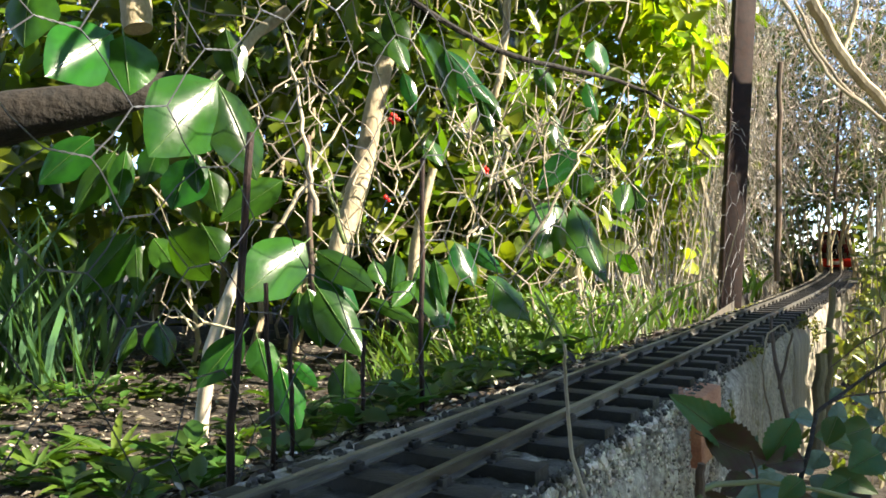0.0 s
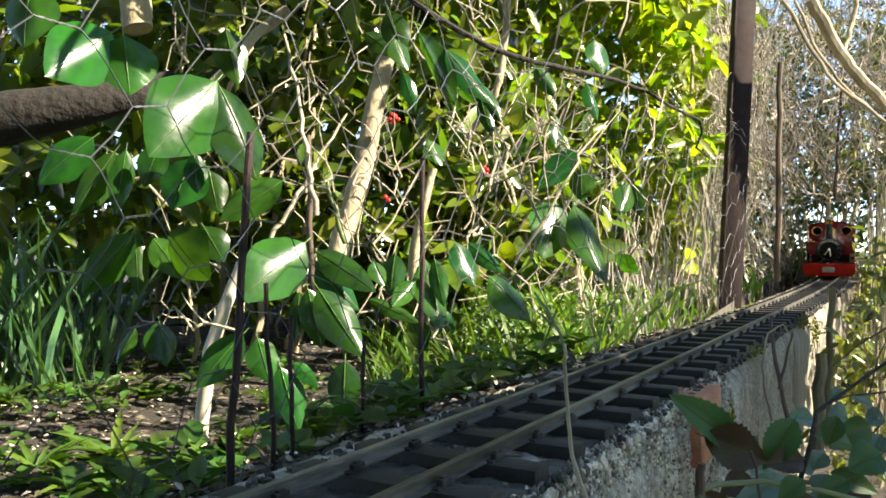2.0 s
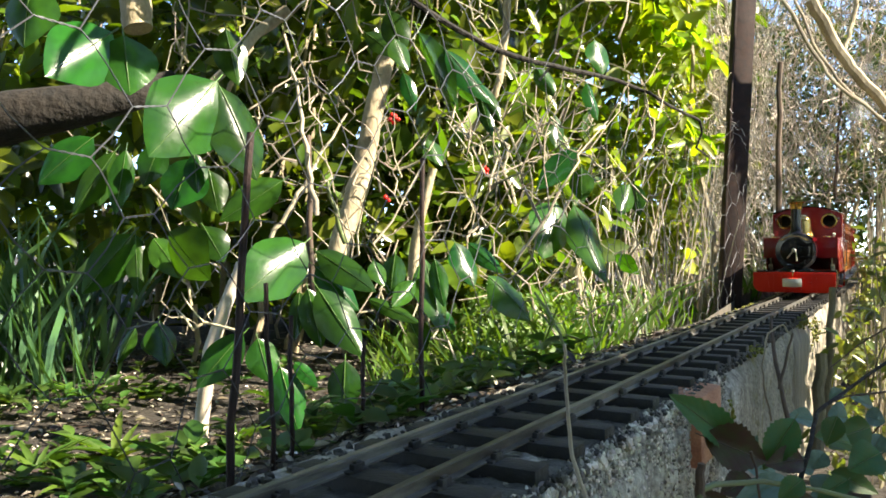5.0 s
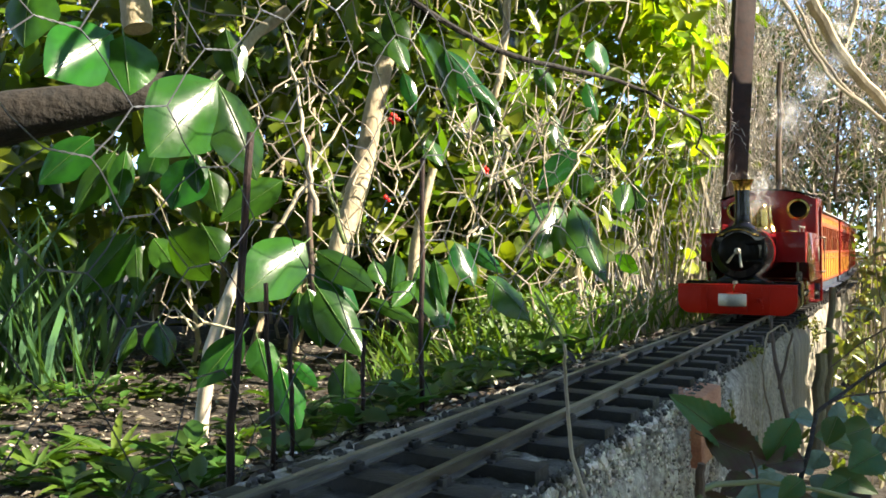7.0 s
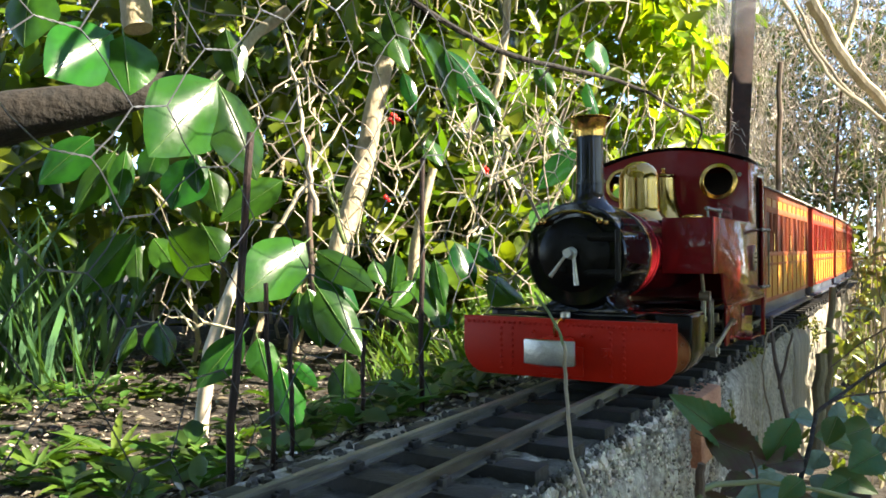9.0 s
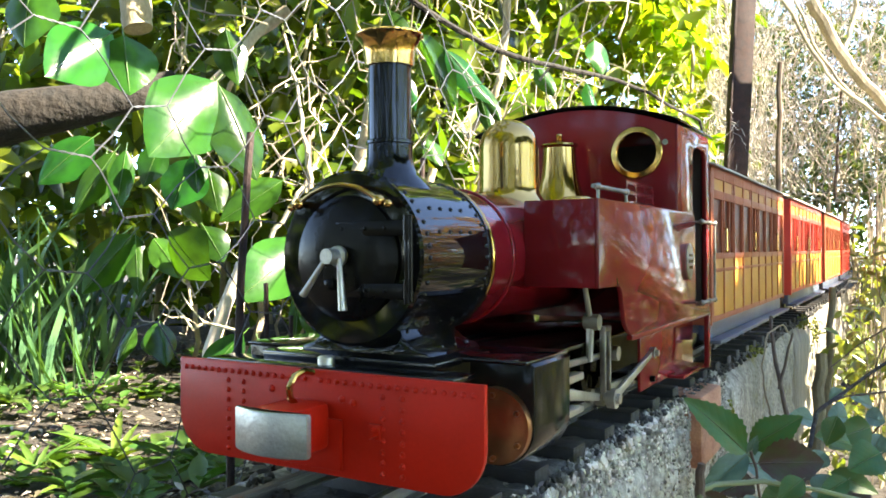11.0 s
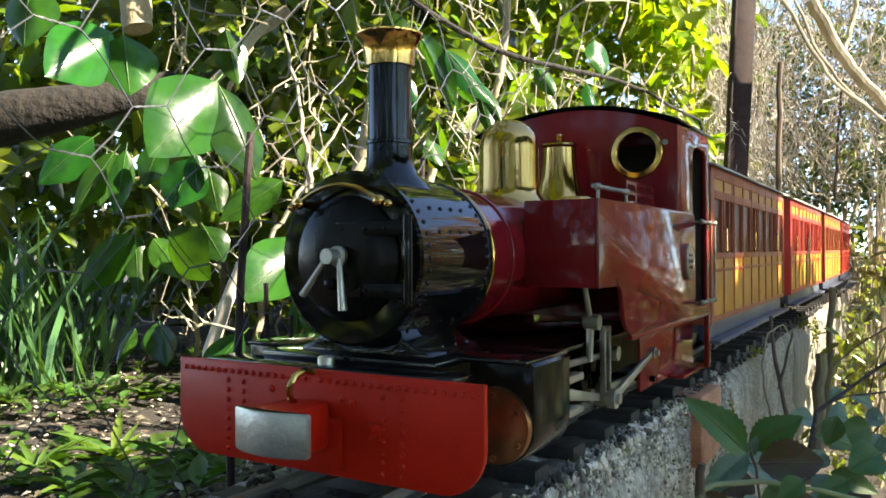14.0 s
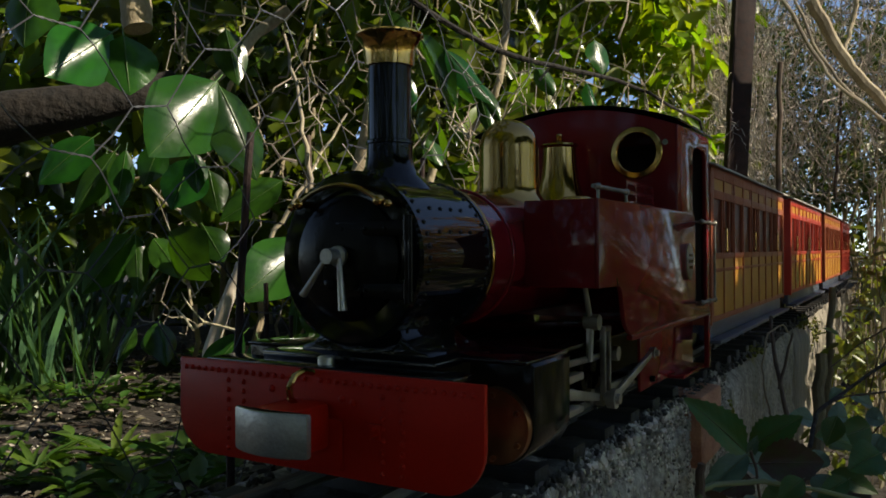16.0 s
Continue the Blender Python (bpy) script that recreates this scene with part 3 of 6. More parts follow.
    for z in (0.114, 0.088):
        box(bm, -0.004, 0.0318, 0.0194, 0.0212, z - 0.0033, z + 0.0033, 0.0006)
        for x in (0.0, 0.012, 0.022):
            rivet(bm, (x, 0.0194, z), 0.00095)
        rod(bm, (0.0325, 0.0205, z - 0.005), (0.0325, 0.0205, z + 0.005), 0.0019, seg=12)
    box(bm, 0.0305, 0.0335, 0.0205, 0.0245, 0.0830, 0.1190, 0.0008)
    rod(bm, (0.0342, 0.0200, 0.084), (0.0342, 0.0200, 0.119), 0.0010, seg=8)
    box(bm, -0.009, -0.004, 0.0178, 0.0205, 0.088, 0.0925, 0.0008)
    door = part("smokebox_door", bm, "satin", smoke, "dished satin black smokebox door")
    bm = bmesh.new()
    lathe(bm, [(0, 0), (0.0032, 0), (0.0032, 0.006), (0.0044, 0.007), (0.0044, 0.009), (0, 0.009)], along_y(0, 0.0085, CZ + 0.001), 20)
    part("dart_boss", bm, "nickel", smoke)
    bm = bmesh.new()
    rod(bm, (-0.001, 0.0095, CZ), (-0.0125, 0.0085, CZ - 0.0155), 0.0009, 0.0016, 10)
    part("handle", bm, "steel", smoke, "polished steel handle")
    bm = bmesh.new()
    rod(bm, (0.003, 0.0135, CZ), (0.0055, 0.0125, CZ - 0.0215), 0.0011, 0.0019, 10)
    part("handle", bm, "steel", smoke, "polished steel handle")
    bm = bmesh.new()
    tube(bm, [(0.0345 * math.sin(radians(a)), 0.0165, CZ - 0.0035 + 0.0345 * math.cos(radians(a))) for a in range(-40, 41, 8)], 0.0010, 8)
    part("handrail", bm, "brass", smoke, "curved brass handrail")
    for a in (-38, 38):
        bm = bmesh.new()
        c = Vector((0.0345 * math.sin(radians(a)), 0.0165, CZ - 0.0035 + 0.0345 * math.cos(radians(a))))
        ball(bm, c, 0.0026, 12)
        rod(bm, c, c + Vector((0, 0.008, 0)), 0.0012, 0.0016, 8)
        ball(bm, c + Vector((0.0045 * (1 if a > 0 else -1), 0, -0.0014)), 0.0018, 10)
        part("handrail_knob", bm, "brass", smoke)
    # chimney
    bm = bmesh.new()
    cy = 0.055
    lathe(bm, [(0.0200, 0.1325), (0.0170, 0.1370), (0.0140, 0.1395), (0.0118, 0.1430), (0.0108, 0.1480), (0.0106, 0.1535), (0.0112, 0.1540), (0.0112, 0.1552), (0.0102, 0.1558), (0.0101, 0.1900), (0.0, 0.1900)],
          Matrix.Translation((0, cy, 0)), 40)
    chim = part("chimney", bm, "black", L, "tall glossy black chimney")
    bm = bmesh.new()
    lathe(bm, [(0.0098, 0.1894), (0.0116, 0.1897), (0.0118, 0.1945), (0.0125, 0.1988), (0.0143, 0.2022), (0.0160, 0.2036), (0.0161, 0.2044), (0.0148, 0.2044), (0.0116, 0.2014), (0.0103, 0.196), (0.0098, 0.191)],
          Matrix.Translation((0, cy, 0)), 40)
    part("chimney_cap", bm, "brass", chim, "flared brass chimney cap")
    # boiler barrel
    bm = bmesh.new()
    lathe(bm, [(0.0, 0.0865), (0.0350, 0.0865), (0.0350, 0.284), (0, 0.284)], along_y(0, 0, CZ), 56)
    boiler = part("boiler", bm, "boiler_red", L, "deep crimson boiler barrel")
    for y in (0.0872, 0.112):
        bm = bmesh.new()
        k = 0.0014 if y < 0.1 else 0.0
        lathe(bm, [(0.0345, 0), (0.0357 + k, 0.0), (0.0360 + k, 0.0006), (0.0360 + k, 0.0022), (0.0357 + k, 0.0028), (0.0345, 0.0028)], along_y(0, y, CZ), 56)
        part("boiler_band", bm, "brass" if y < 0.1 else "boiler_red", boiler)
    # dome and safety valve cover
    bm = bmesh.new()
    lathe(bm, [(0.0252, 0.1305), (0.0222, 0.1340), (0.0192, 0.1375), (0.0180, 0.1420), (0.0178, 0.1660)] + [(0.0178 * math.cos(radians(a)), 0.1660 + 0.0174 * math.sin(radians(a))) for a in (15, 30, 45, 60, 75)] + [(0, 0.1834)],
          Matrix.Translation((0, 0.180, 0)), 48)
    part("dome", bm, "brass", L, "tall polished brass steam dome")
    bm = bmesh.new()
    lathe(bm, [(0.0205, 0.1340), (0.0178, 0.1395), (0.0150, 0.1460), (0.0128, 0.1550), (0.0116, 0.1650), (0.0113, 0.1745), (0.0118, 0.1752), (0.0130, 0.1760), (0.0126, 0.1772), (0.0075, 0.1790), (0.0030, 0.1805), (0.0018, 0.1815), (0.0026, 0.1830), (0.0018, 0.1845), (0, 0.1848)],
          Matrix.Translation((0, 0.259, 0)), 40)
    part("safety_valve_cover", bm, "brass", L, "tapered brass safety valve cover")
    # side tanks
    for s in (-1, 1):
        bm = bmesh.new()
        x0, x1 = (0.034, 0.0735) if s > 0 else (-0.0735, -0.034)
        box(bm, x0, x1, 0.128, 0.2805, 0.0855, 0.1305, 0.0007)
        tank = part("side_tank", bm, "maroon", L, "glossy maroon side tank")
        bm = bmesh.new()
        lathe(bm, [(0, 0), (0.0088, 0), (0.0088, 0.0018), (0.0075, 0.0028), (0.003, 0.0034), (0, 0.0036)], Matrix.Translation((s * 0.052, 0.157, 0.1305)), 24)
        part("filler_lid", bm, "brass", tank, "brass tank filler lid")
        bm = bmesh.new()
        z = 0.1385
        for y in (0.157, 0.205):
            rod(bm, (s * 0.064, y, 0.1305), (s * 0.064, y, z), 0.0009, seg=8)
            ball(bm, (s * 0.064, y, z), 0.0021, 10)
        rod(bm, (s * 0.064, 0.150, z), (s * 0.064, 0.208, z), 0.0013, seg=10)
        part("tank_pipe", bm, "dull_steel", tank, "dull steel pipe on pillars")
        bm = bmesh.new()
        for z in (0.1335, 0.1395, 0.1455):
            box(bm, s * 0.060 - 0.0008, s * 0.060 + 0.0008, 0.215, 0.272, z - 0.0011, z + 0.0011)
        for y in (0.216, 0.234, 0.252, 0.271):
            box(bm, s * 0.060 - 0.0010, s * 0.060 + 0.0010, y - 0.001, y + 0.001, 0.1305, 0.147)
        part("coal_rail", bm, "maroon", tank)
        # side sheet from tank to cab, with its doorway
        bm = bmesh.new()
        out = [(0.128, 0.1305), (0.128, 0.0855), (0.158, 0.0855)] + arc(0.158, 0.0785, 0.007, 90, 0, 4) + [(0.170, 0.0640), (0.1815, 0.0560), (0.374, 0.0555), (0.374, 0.1285)]
        out += [(0.3665, 0.1285), (0.3665, 0.0640), (0.3300, 0.0640), (0.3285, 0.1285)]
        out += [(0.322, 0.1305)]
        x0, x1 = (0.0722, 0.0748) if s > 0 else (-0.0748, -0.0722)
        prism(bm, out, "x", x0, x1, 0.0003)
        sheet = part("side_sheet", bm, "maroon", L, "maroon side sheet with glossy varnish")
        bm = bmesh.new()
        out = [(0.281, 0.1302), (0.322, 0.1302), (0.3225, 0.165)] + arc(0.3325, 0.168, 0.010, 180, 90, 5) + arc(0.3530, 0.168, 0.010, 90, 0, 5) + [(0.3635, 0.1287), (0.374, 0.1287), (0.374, 0.1895), (0.281, 0.1880)]
        prism(bm, out, "x", x0, x1, 0.0003)
        part("cab_side", bm, "maroon", L)
        bm = bmesh.new()
        box(bm, x0 - 0.0005, x1 + 0.0005, 0.180, 0.375, 0.0545, 0.0575, 0.0005)
        box(bm, x0 - 0.0005, x1 + 0.0005, 0.369, 0.3755, 0.0150, 0.0560, 0.0005)
        part("edge_angle", bm, "maroon", sheet)
        bm = bmesh.new()
        box(bm, s * 0.062 - 0.001, s * 0.062 + 0.001, 0.235, 0.370, 0.0165, 0.0545, 0.0004)
        box(bm, s * 0.0675 - 0.006, s * 0.0675 + 0.006, 0.300, 0.3705, 0.0160, 0.0180, 0.0004)
        part("step", bm, "maroon", sheet, "maroon step plate below the cab")
        # number plate: an oval with plain bars
        bm = bmesh.new()
        lathe(bm, [(0, 0.0015), (0.0098, 0.0015), (0.0110, 0.0011), (0.0110, 0.0)], along_x(s * 0.0748, 0.309, 0.0965) @ (Matrix() if s > 0 else Matrix.Rotation(math.pi, 4, "X")) @ Matrix.Diagonal((1.15, 0.92, 1, 1)), 32)
        plate = part("oval_plate", bm, "dull_steel", sheet, "oval cast metal plate")
        bm = bmesh.new()
        for k in (-1, 0, 1):
            box(bm, s * 0.0764 - 0.0004, s * 0.0764 + 0.0004, 0.309 - (0.006 if k == 0 else 0.004), 0.309 + (0.006 if k == 0 else 0.004), 0.0965 + k * 0.0042 - 0.001, 0.0965 + k * 0.0042 + 0.001)
        part("raised_bar", bm, "satin", plate)
        # cab handrails
        for z in (0.1245, 0.0665):
            bm = bmesh.new()
            rod(bm, (s * 0.0790, 0.3300, z), (s * 0.0790, 0.3735, z), 0.0010, seg=8)
            for y in (0.331, 0.352, 0.373):
                ball(bm, (s * 0.0790, y, z), 0.0021, 10)
                rod(bm, (s * 0.074, y, z), (s * 0.0790, y, z), 0.0009, 0.0009, 8)
            part("cab_rail", bm, "dull_steel", sheet, "steel grab rail with ball stanchions")
        bm = bmesh.new()
        rod(bm, (s * 0.0790, 0.3730, 0.0665), (s * 0.0790, 0.3730, 0.1245), 0.0009, seg=8)
        part("handrail", bm, "dull_steel", sheet, "upright steel cab handrail")
    # cab front and back with round windows
    def cab_end(y0, y1, name):
        bm = bmesh.new()
        top = [(-0.0735, 0.188)] + [(x, 0.188 + 0.0155 * (1 - (x / 0.0735) ** 2)) for x in np.linspace(-0.066, 0.066, 13)] + [(0.0735, 0.188)]
        loop = [bm.verts.new((float(x), y0, float(z))) for x, z in [(-0.0735, 0.0575)] + top + [(0.0735, 0.0575)]]
        edges = [bm.edges.new((loop[i], loop[(i + 1) % len(loop)])) for i in range(len(loop))]
        for cx in (-0.0475, 0.0475):
            c = [bm.verts.new((cx + 0.0142 * math.cos(2 * math.pi * k / 28), y0, 0.1708 + 0.0142 * math.sin(2 * math.pi * k / 28))) for k in range(28)]
            edges += [bm.edges.new((c[i], c[(i + 1) % 28])) for i in range(28)]
        bmesh.ops.triangle_fill(bm, use_beauty=True, edges=edges)
        for f in list(bm.faces):
            cc = f.calc_center_median()
            if min(math.hypot(cc.x - s * 0.0475, cc.z - 0.1708) for s in (-1, 1)) < 0.0135:
                bm.faces.remove(f)
        r = bmesh.ops.extrude_face_region(bm, geom=list(bm.faces))
        bmesh.ops.translate(bm, vec=(0, y1 - y0, 0), verts=[v for v in r["geom"] if isinstance(v, bmesh.types.BMVert)])
        bmesh.ops.recalc_face_normals(bm, faces=bm.faces)
        return part(name, bm, "maroon", L, "maroon cab sheet with two round windows", smooth=20)

    front = cab_end(0.2800, 0.2822, "cab_front")
    back = cab_end(0.3718, 0.3740, "cab_back")
    for s in (-1, 1):
        bm = bmesh.new()
        lathe(bm, [(0.0134, 0.0008), (0.0135, -0.0012), (0.0140, -0.0017), (0.0172, -0.0014), (0.0178, -0.0008), (0.0178, 0.0002), (0.0134, 0.0008)], along_y(s * 0.0475, 0.2800, 0.1708), 40)
        part("window_ring", bm, "brass", front, "brass window ring")
        bm = bmesh.new()
        lathe(bm, [(0, 0), (0.002, 0), (0.0016, 0.0016), (0, 0.0018)], along_y(s * 0.0672, 0.2785, 0.1765), 12)
        part("cab_bolt", bm, "dull_steel", front)
    bm = bmesh.new()
    top = [(x, 0.189 + 0.0160 * (1 - (x / 0.079) ** 2)) for x in np.linspace(-0.0765, 0.0765, 19)]
    prism(bm, [(float(x), float(z)) for x, z in top] + [(float(x), float(z) + 0.0014) for x, z in reversed(top)], "y", 0.2775, 0.3780, 0.0003)
    part("cab_roof", bm, "satin", L, "curved black cab roof")
    # backhead, floor and added near-black liners that paint the cab's shade
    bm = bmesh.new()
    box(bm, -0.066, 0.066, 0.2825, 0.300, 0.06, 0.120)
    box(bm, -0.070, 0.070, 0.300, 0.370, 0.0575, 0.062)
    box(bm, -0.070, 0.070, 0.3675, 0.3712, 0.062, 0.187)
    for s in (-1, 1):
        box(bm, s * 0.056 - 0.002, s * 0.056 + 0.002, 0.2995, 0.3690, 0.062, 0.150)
    part("cab_shade_interior", bm, "dark", L)
    # cylinders
    for s in (-1, 1):
        bm = bmesh.new()
        out = [(s * x, z) for x, z in [(0.0480, 0.0170), (0.0480, 0.0588), (0.0765, 0.0588), (0.0777, 0.0576), (0.0777, 0.0340)] + arc(0.0605, 0.0330, 0.0172, 0, -90, 8)]
        prism(bm, out, "y", 0.0435, 0.0820, 0.0009)
        cyl = part("cylinder", bm, "oily_black", L, "black cylinder block beside the frame")
        bm = bmesh.new()
        lathe(bm, [(0, -0.004), (0.0100, -0.004), (0.0112, -0.0034), (0.0156, -0.003), (0.0159, 0.0008)], along_y(s * 0.061, 0.0430, 0.0330), 32)
        for k in range(6):
            a = radians(60 * k + 30)
            lathe(bm, [(0.0013, -0.0048), (0.0013, -0.003)], along_y(s * 0.061 + 0.0128 * math.cos(a), 0.0430, 0.0330 + 0.0128 * math.sin(a)), 6)
        part("cylinder_cover", bm, "copper", cyl, "tarnished copper cylinder end cover")
        bm = bmesh.new()
        box(bm, s * 0.061 - 0.009, s * 0.061 + 0.009, 0.082, 0.093, 0.020, 0.044, 0.0010)
        box(bm, s * 0.061 - 0.006, s * 0.061 + 0.006, 0.093, 0.100, 0.027, 0.038, 0.0010)
        box(bm, s * 0.061 - 0.003, s * 0.061 + 0.003, 0.082, 0.135, 0.0390, 0.0425, 0.0004)
        box(bm, s * 0.061 - 0.003, s * 0.061 + 0.003, 0.082, 0.135, 0.0225, 0.0255, 0.0004)
        box(bm, s * 0.056 - 0.004, s * 0.056 + 0.004, 0.080, 0.118, 0.0480, 0.0535, 0.0006)
        part("slide_bars", bm, "steel", L, "bright steel slide bars")
        bm = bmesh.new()
        rod(bm, (s * 0.062, 0.150, 0.0668), (s * 0.062, 0.142, 0.086), 0.0018, 0.0014, 8)
        rod(bm, (s * 0.062, 0.150, 0.0668), (s * 0.062, 0.148, 0.046), 0.0022, 0.0018, 8)
        lathe(bm, [(0, -0.004), (0.0042, -0.004), (0.0042, 0.004), (0, 0.004)], along_x(s * 0.063, 0.150, 0.0668), 14)
        box(bm, s * 0.063 - 0.0015, s * 0.063 + 0.0015, 0.1655, 0.1680, 0.0270, 0.0615, 0.0004)
        box(bm, s * 0.063 - 0.0015, s * 0.063 + 0.0015, 0.1735, 0.1760, 0.0270, 0.0615, 0.0004)
        box(bm, s * 0.063 - 0.0018, s * 0.063 + 0.0018, 0.1655, 0.1760, 0.0600, 0.0630, 0.0006)
        lathe(bm, [(0, -0.005), (0.0040, -0.005), (0.0040, 0.003), (0, 0.003)], along_x(s * 0.064, 0.181, 0.0468), 14)
        rod(bm, (s * 0.060, 0.105, 0.0480), (s * 0.060, 0.190, 0.0460), 0.0018, seg=8)
        part("valve_gear", bm, "dull_steel", L, "oily steel valve gear")
    # axles
    wheels = []
    for y in AXLES:
        bm = bmesh.new()
        rod(bm, (-0.022, 0, 0), (0.022, 0, 0), 0.003, seg=12)
        for s in (-1, 1):
            lathe(bm, [(0.0155, -0.003), (WHEEL_R, -0.003), (WHEEL_R, 0.0028), (0.0155, 0.0028), (0.0155, -0.003)], along_x(s * 0.0240, 0, 0), 36)
            lathe(bm, [(0, -0.0032), (0.006, -0.0032), (0.006, 0.0032), (0, 0.0032)], along_x(s * 0.0245, 0, 0), 16)
            for k in range(8):
                a = 2 * math.pi * k / 8
                rod(bm, (s * 0.0245, 0.005 * math.cos(a), 0.005 * math.sin(a)), (s * 0.0245, 0.0165 * math.cos(a), 0.0165 * math.sin(a)), 0.0016, 0.0013, 6)
            rod(bm, (s * 0.026, 0, CRANK), (s * 0.066, 0, CRANK), 0.0020, seg=10)
        w = part("wheelset", bm, "satin", L, "black spoked driving wheels")
        w.matrix_basis = pose(0, y, RAIL_TOP + WHEEL_R)
        wheels.append(w)
    rods = {"coupling_rod": [], "connecting_rod": [], "return_rod": []}
    for s in (-1, 1):
        bm = bmesh.new()
        x = s * 0.0505
        box(bm, x - 0.0012, x + 0.0012, 0.0, AXLES[1] - AXLES[0], -0.0022, 0.0022, 0.0004)
        for y in (0.0, AXLES[1] - AXLES[0]):
            lathe(bm, [(0, -0.0016), (0.0042, -0.0016), (0.0042, 0.0016), (0, 0.0016)], along_x(x, y, 0), 16)
        rods["coupling_rod"].append(part("coupling_rod", bm, "steel", L, "bright steel coupling rod"))
        bm = bmesh.new()
        x = s * 0.0570
        prism(bm, [(0.0, -0.0020), (-0.058, -0.0030), (-0.058, 0.0030), (0.0, 0.0020)], "x", x - 0.0013, x + 0.0013, 0.0003)
        for y, r in ((0.0, 0.0048), (-0.058, 0.0042)):
            lathe(bm, [(0, -0.0022), (r, -0.0022), (r, 0.0022), (0, 0.0022)], along_x(x, y, 0), 18)
        rods["connecting_rod"].append(part("connecting_rod", bm, "steel", L, "bright steel connecting rod"))
        bm = bmesh.new()
        x = s * 0.0640
        prism(bm, [(0.0, -0.0026), (0.0788, -0.0018), (0.0788, 0.0018), (0.0, 0.0026)], "x", x - 0.0012, x + 0.0012, 0.0003)
        for y, r in ((0.0, 0.0056), (0.0788, 0.0036)):
            lathe(bm, [(0, -0.0024), (r, -0.0024), (r, 0.0024), (0, 0.0024)], along_x(x, y, 0), 18)
            lathe(bm, [(0, -0.0046), (r * 0.55, -0.0046), (r * 0.55, 0.0046), (0, 0.0046)], along_x(x, y, 0), 8)
        rods["return_rod"].append(part("return_rod", bm, "steel", L, "bright steel return rod"))
    return L, wheels, rods


loco, loco_wheels, loco_rods = build_loco()


# ---- coaches ----
COACH_L = 0.405


def build_coach(main, light, label):
    C = tagged(empty("passenger_coach"), label, "model coach", group="coaches of the train")
    W, Z0, ZW, ZT = 0.0735, 0.047, 0.098, 0.171
    bm = bmesh.new()
    box(bm, -W + 0.004, W - 0.004, 0.004, COACH_L - 0.004, Z0, ZW - 0.012, 0.0)
    box(bm, -W + 0.006, W - 0.006, 0.0065, COACH_L - 0.0065, 0.157, 0.168, 0.0)
    part("body", bm, light, C)
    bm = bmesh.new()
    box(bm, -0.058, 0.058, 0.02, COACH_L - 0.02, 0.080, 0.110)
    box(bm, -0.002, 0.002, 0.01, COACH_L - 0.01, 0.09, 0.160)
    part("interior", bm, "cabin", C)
    # ends
    for y0, y1 in ((0.0, 0.004), (COACH_L - 0.004, COACH_L)):
        bm = bmesh.new()
        top = [(float(x), ZT - 0.002 + 0.0085 * (1 - (float(x) / W) ** 2)) for x in np.linspace(-W, W, 11)]
        prism(bm, [(-W, Z0 - 0.002)] + top + [(W, Z0 - 0.002)], "y", y0, y1, 0.0004)
        part("end_wall", bm, main, C)
    n = 9
    bay = (COACH_L - 0.012) / n
    for s in (-1, 1):
        xo, xi = s * W, s * (W - 0.004)
        a, b = sorted((xo, xi))
        for z0, z1 in ((Z0, Z0 + 0.0045), (0.0865, 0.0895), (ZW - 0.001, ZW + 0.004), (0.1455, 0.1525), (0.1615, 0.1710)):
            bm = bmesh.new()
            box(bm, a, b, 0.004, COACH_L - 0.004, z0, z1, 0.0004)
            part("rail", bm, main, C)
        made = {}
        for i in range(n + 1):
            y = 0.006 + i * bay
            w = 0.0014 if i % 3 else 0.0022
            if w not in made:
                bm = bmesh.new()
                box(bm, a - 0.0002, b + 0.0002, -w, w, Z0 + 0.001, 0.1690)
                made[w] = part("pillar", bm, main, C)
                made[w].matrix_basis = pose(0, y, 0)
            else:
                shared("pillar", made[w], pose(0, y, 0), C)
        first_frame = None
        for i in range(n + 1):
            y = 0.006 + i * bay
            if first_frame is None:
                bm = bmesh.new()
                box(bm, a + 0.0006, b - 0.0006, -0.0052, 0.0052, ZW + 0.001, 0.1500)
                first_frame = part("window_post", bm, main, C)
                first_frame.matrix_basis = pose(0, y, 0)
            else:
                shared("window_post", first_frame, pose(0, y, 0), C)
            if i % 2 == 0:
                bm = bmesh.new()
                box(bm, a + 0.0004, b - 0.0004, y - 0.0075, y + 0.0075, 0.1490, 0.1660)
                part("cornice_block", bm, main, C)
        for i in range(n):
            if i % 3 == 1:
                y = 0.006 + (i + 0.5) * bay
                bm = bmesh.new()
                box(bm, a, b, y - 0.0013, y + 0.0013, ZW, 0.1480)
                part("mullion", bm, main, C)
        bm = bmesh.new()
        c0, c1 = sorted((s * (W - 0.0007), s * (W - 0.0042)))
        box(bm, c0, c1, 0.006, COACH_L - 0.006, Z0 + 0.002, ZW, 0.0)
        part("side_panel", bm, light, C)
        bm = bmesh.new()
        box(bm, c0, c1, 0.006, COACH_L - 0.006, 0.1495, 0.1640, 0.0)
        part("side_panel", bm, light, C)
        first = None
        for i in range(n):
            y = 0.006 + (i + 0.5) * bay
            if first is None:
                bm = bmesh.new()
                box(bm, -0.0006, 0.0006, -bay / 2 + 0.003, bay / 2 - 0.003, 0.1005, 0.1468)
                first = part("window_pane", bm, M["glass"], C)
                first.matrix_basis = pose(s * (W - 0.0026), y, 0)
            else:
                shared("window_pane", first, pose(s * (W - 0.0026), y, 0), C)
        for y in (0.05, 0.19, 0.34):
            bm = bmesh.new()
            rod(bm, (s * (W + 0.0022), y, 0.103), (s * (W + 0.0022), y, 0.122), 0.0006, seg=6)
            ball(bm, (s * (W + 0.0012), y, 0.103), 0.0012, 6)
            ball(bm, (s * (W + 0.0012), y, 0.122), 0.0012, 6)
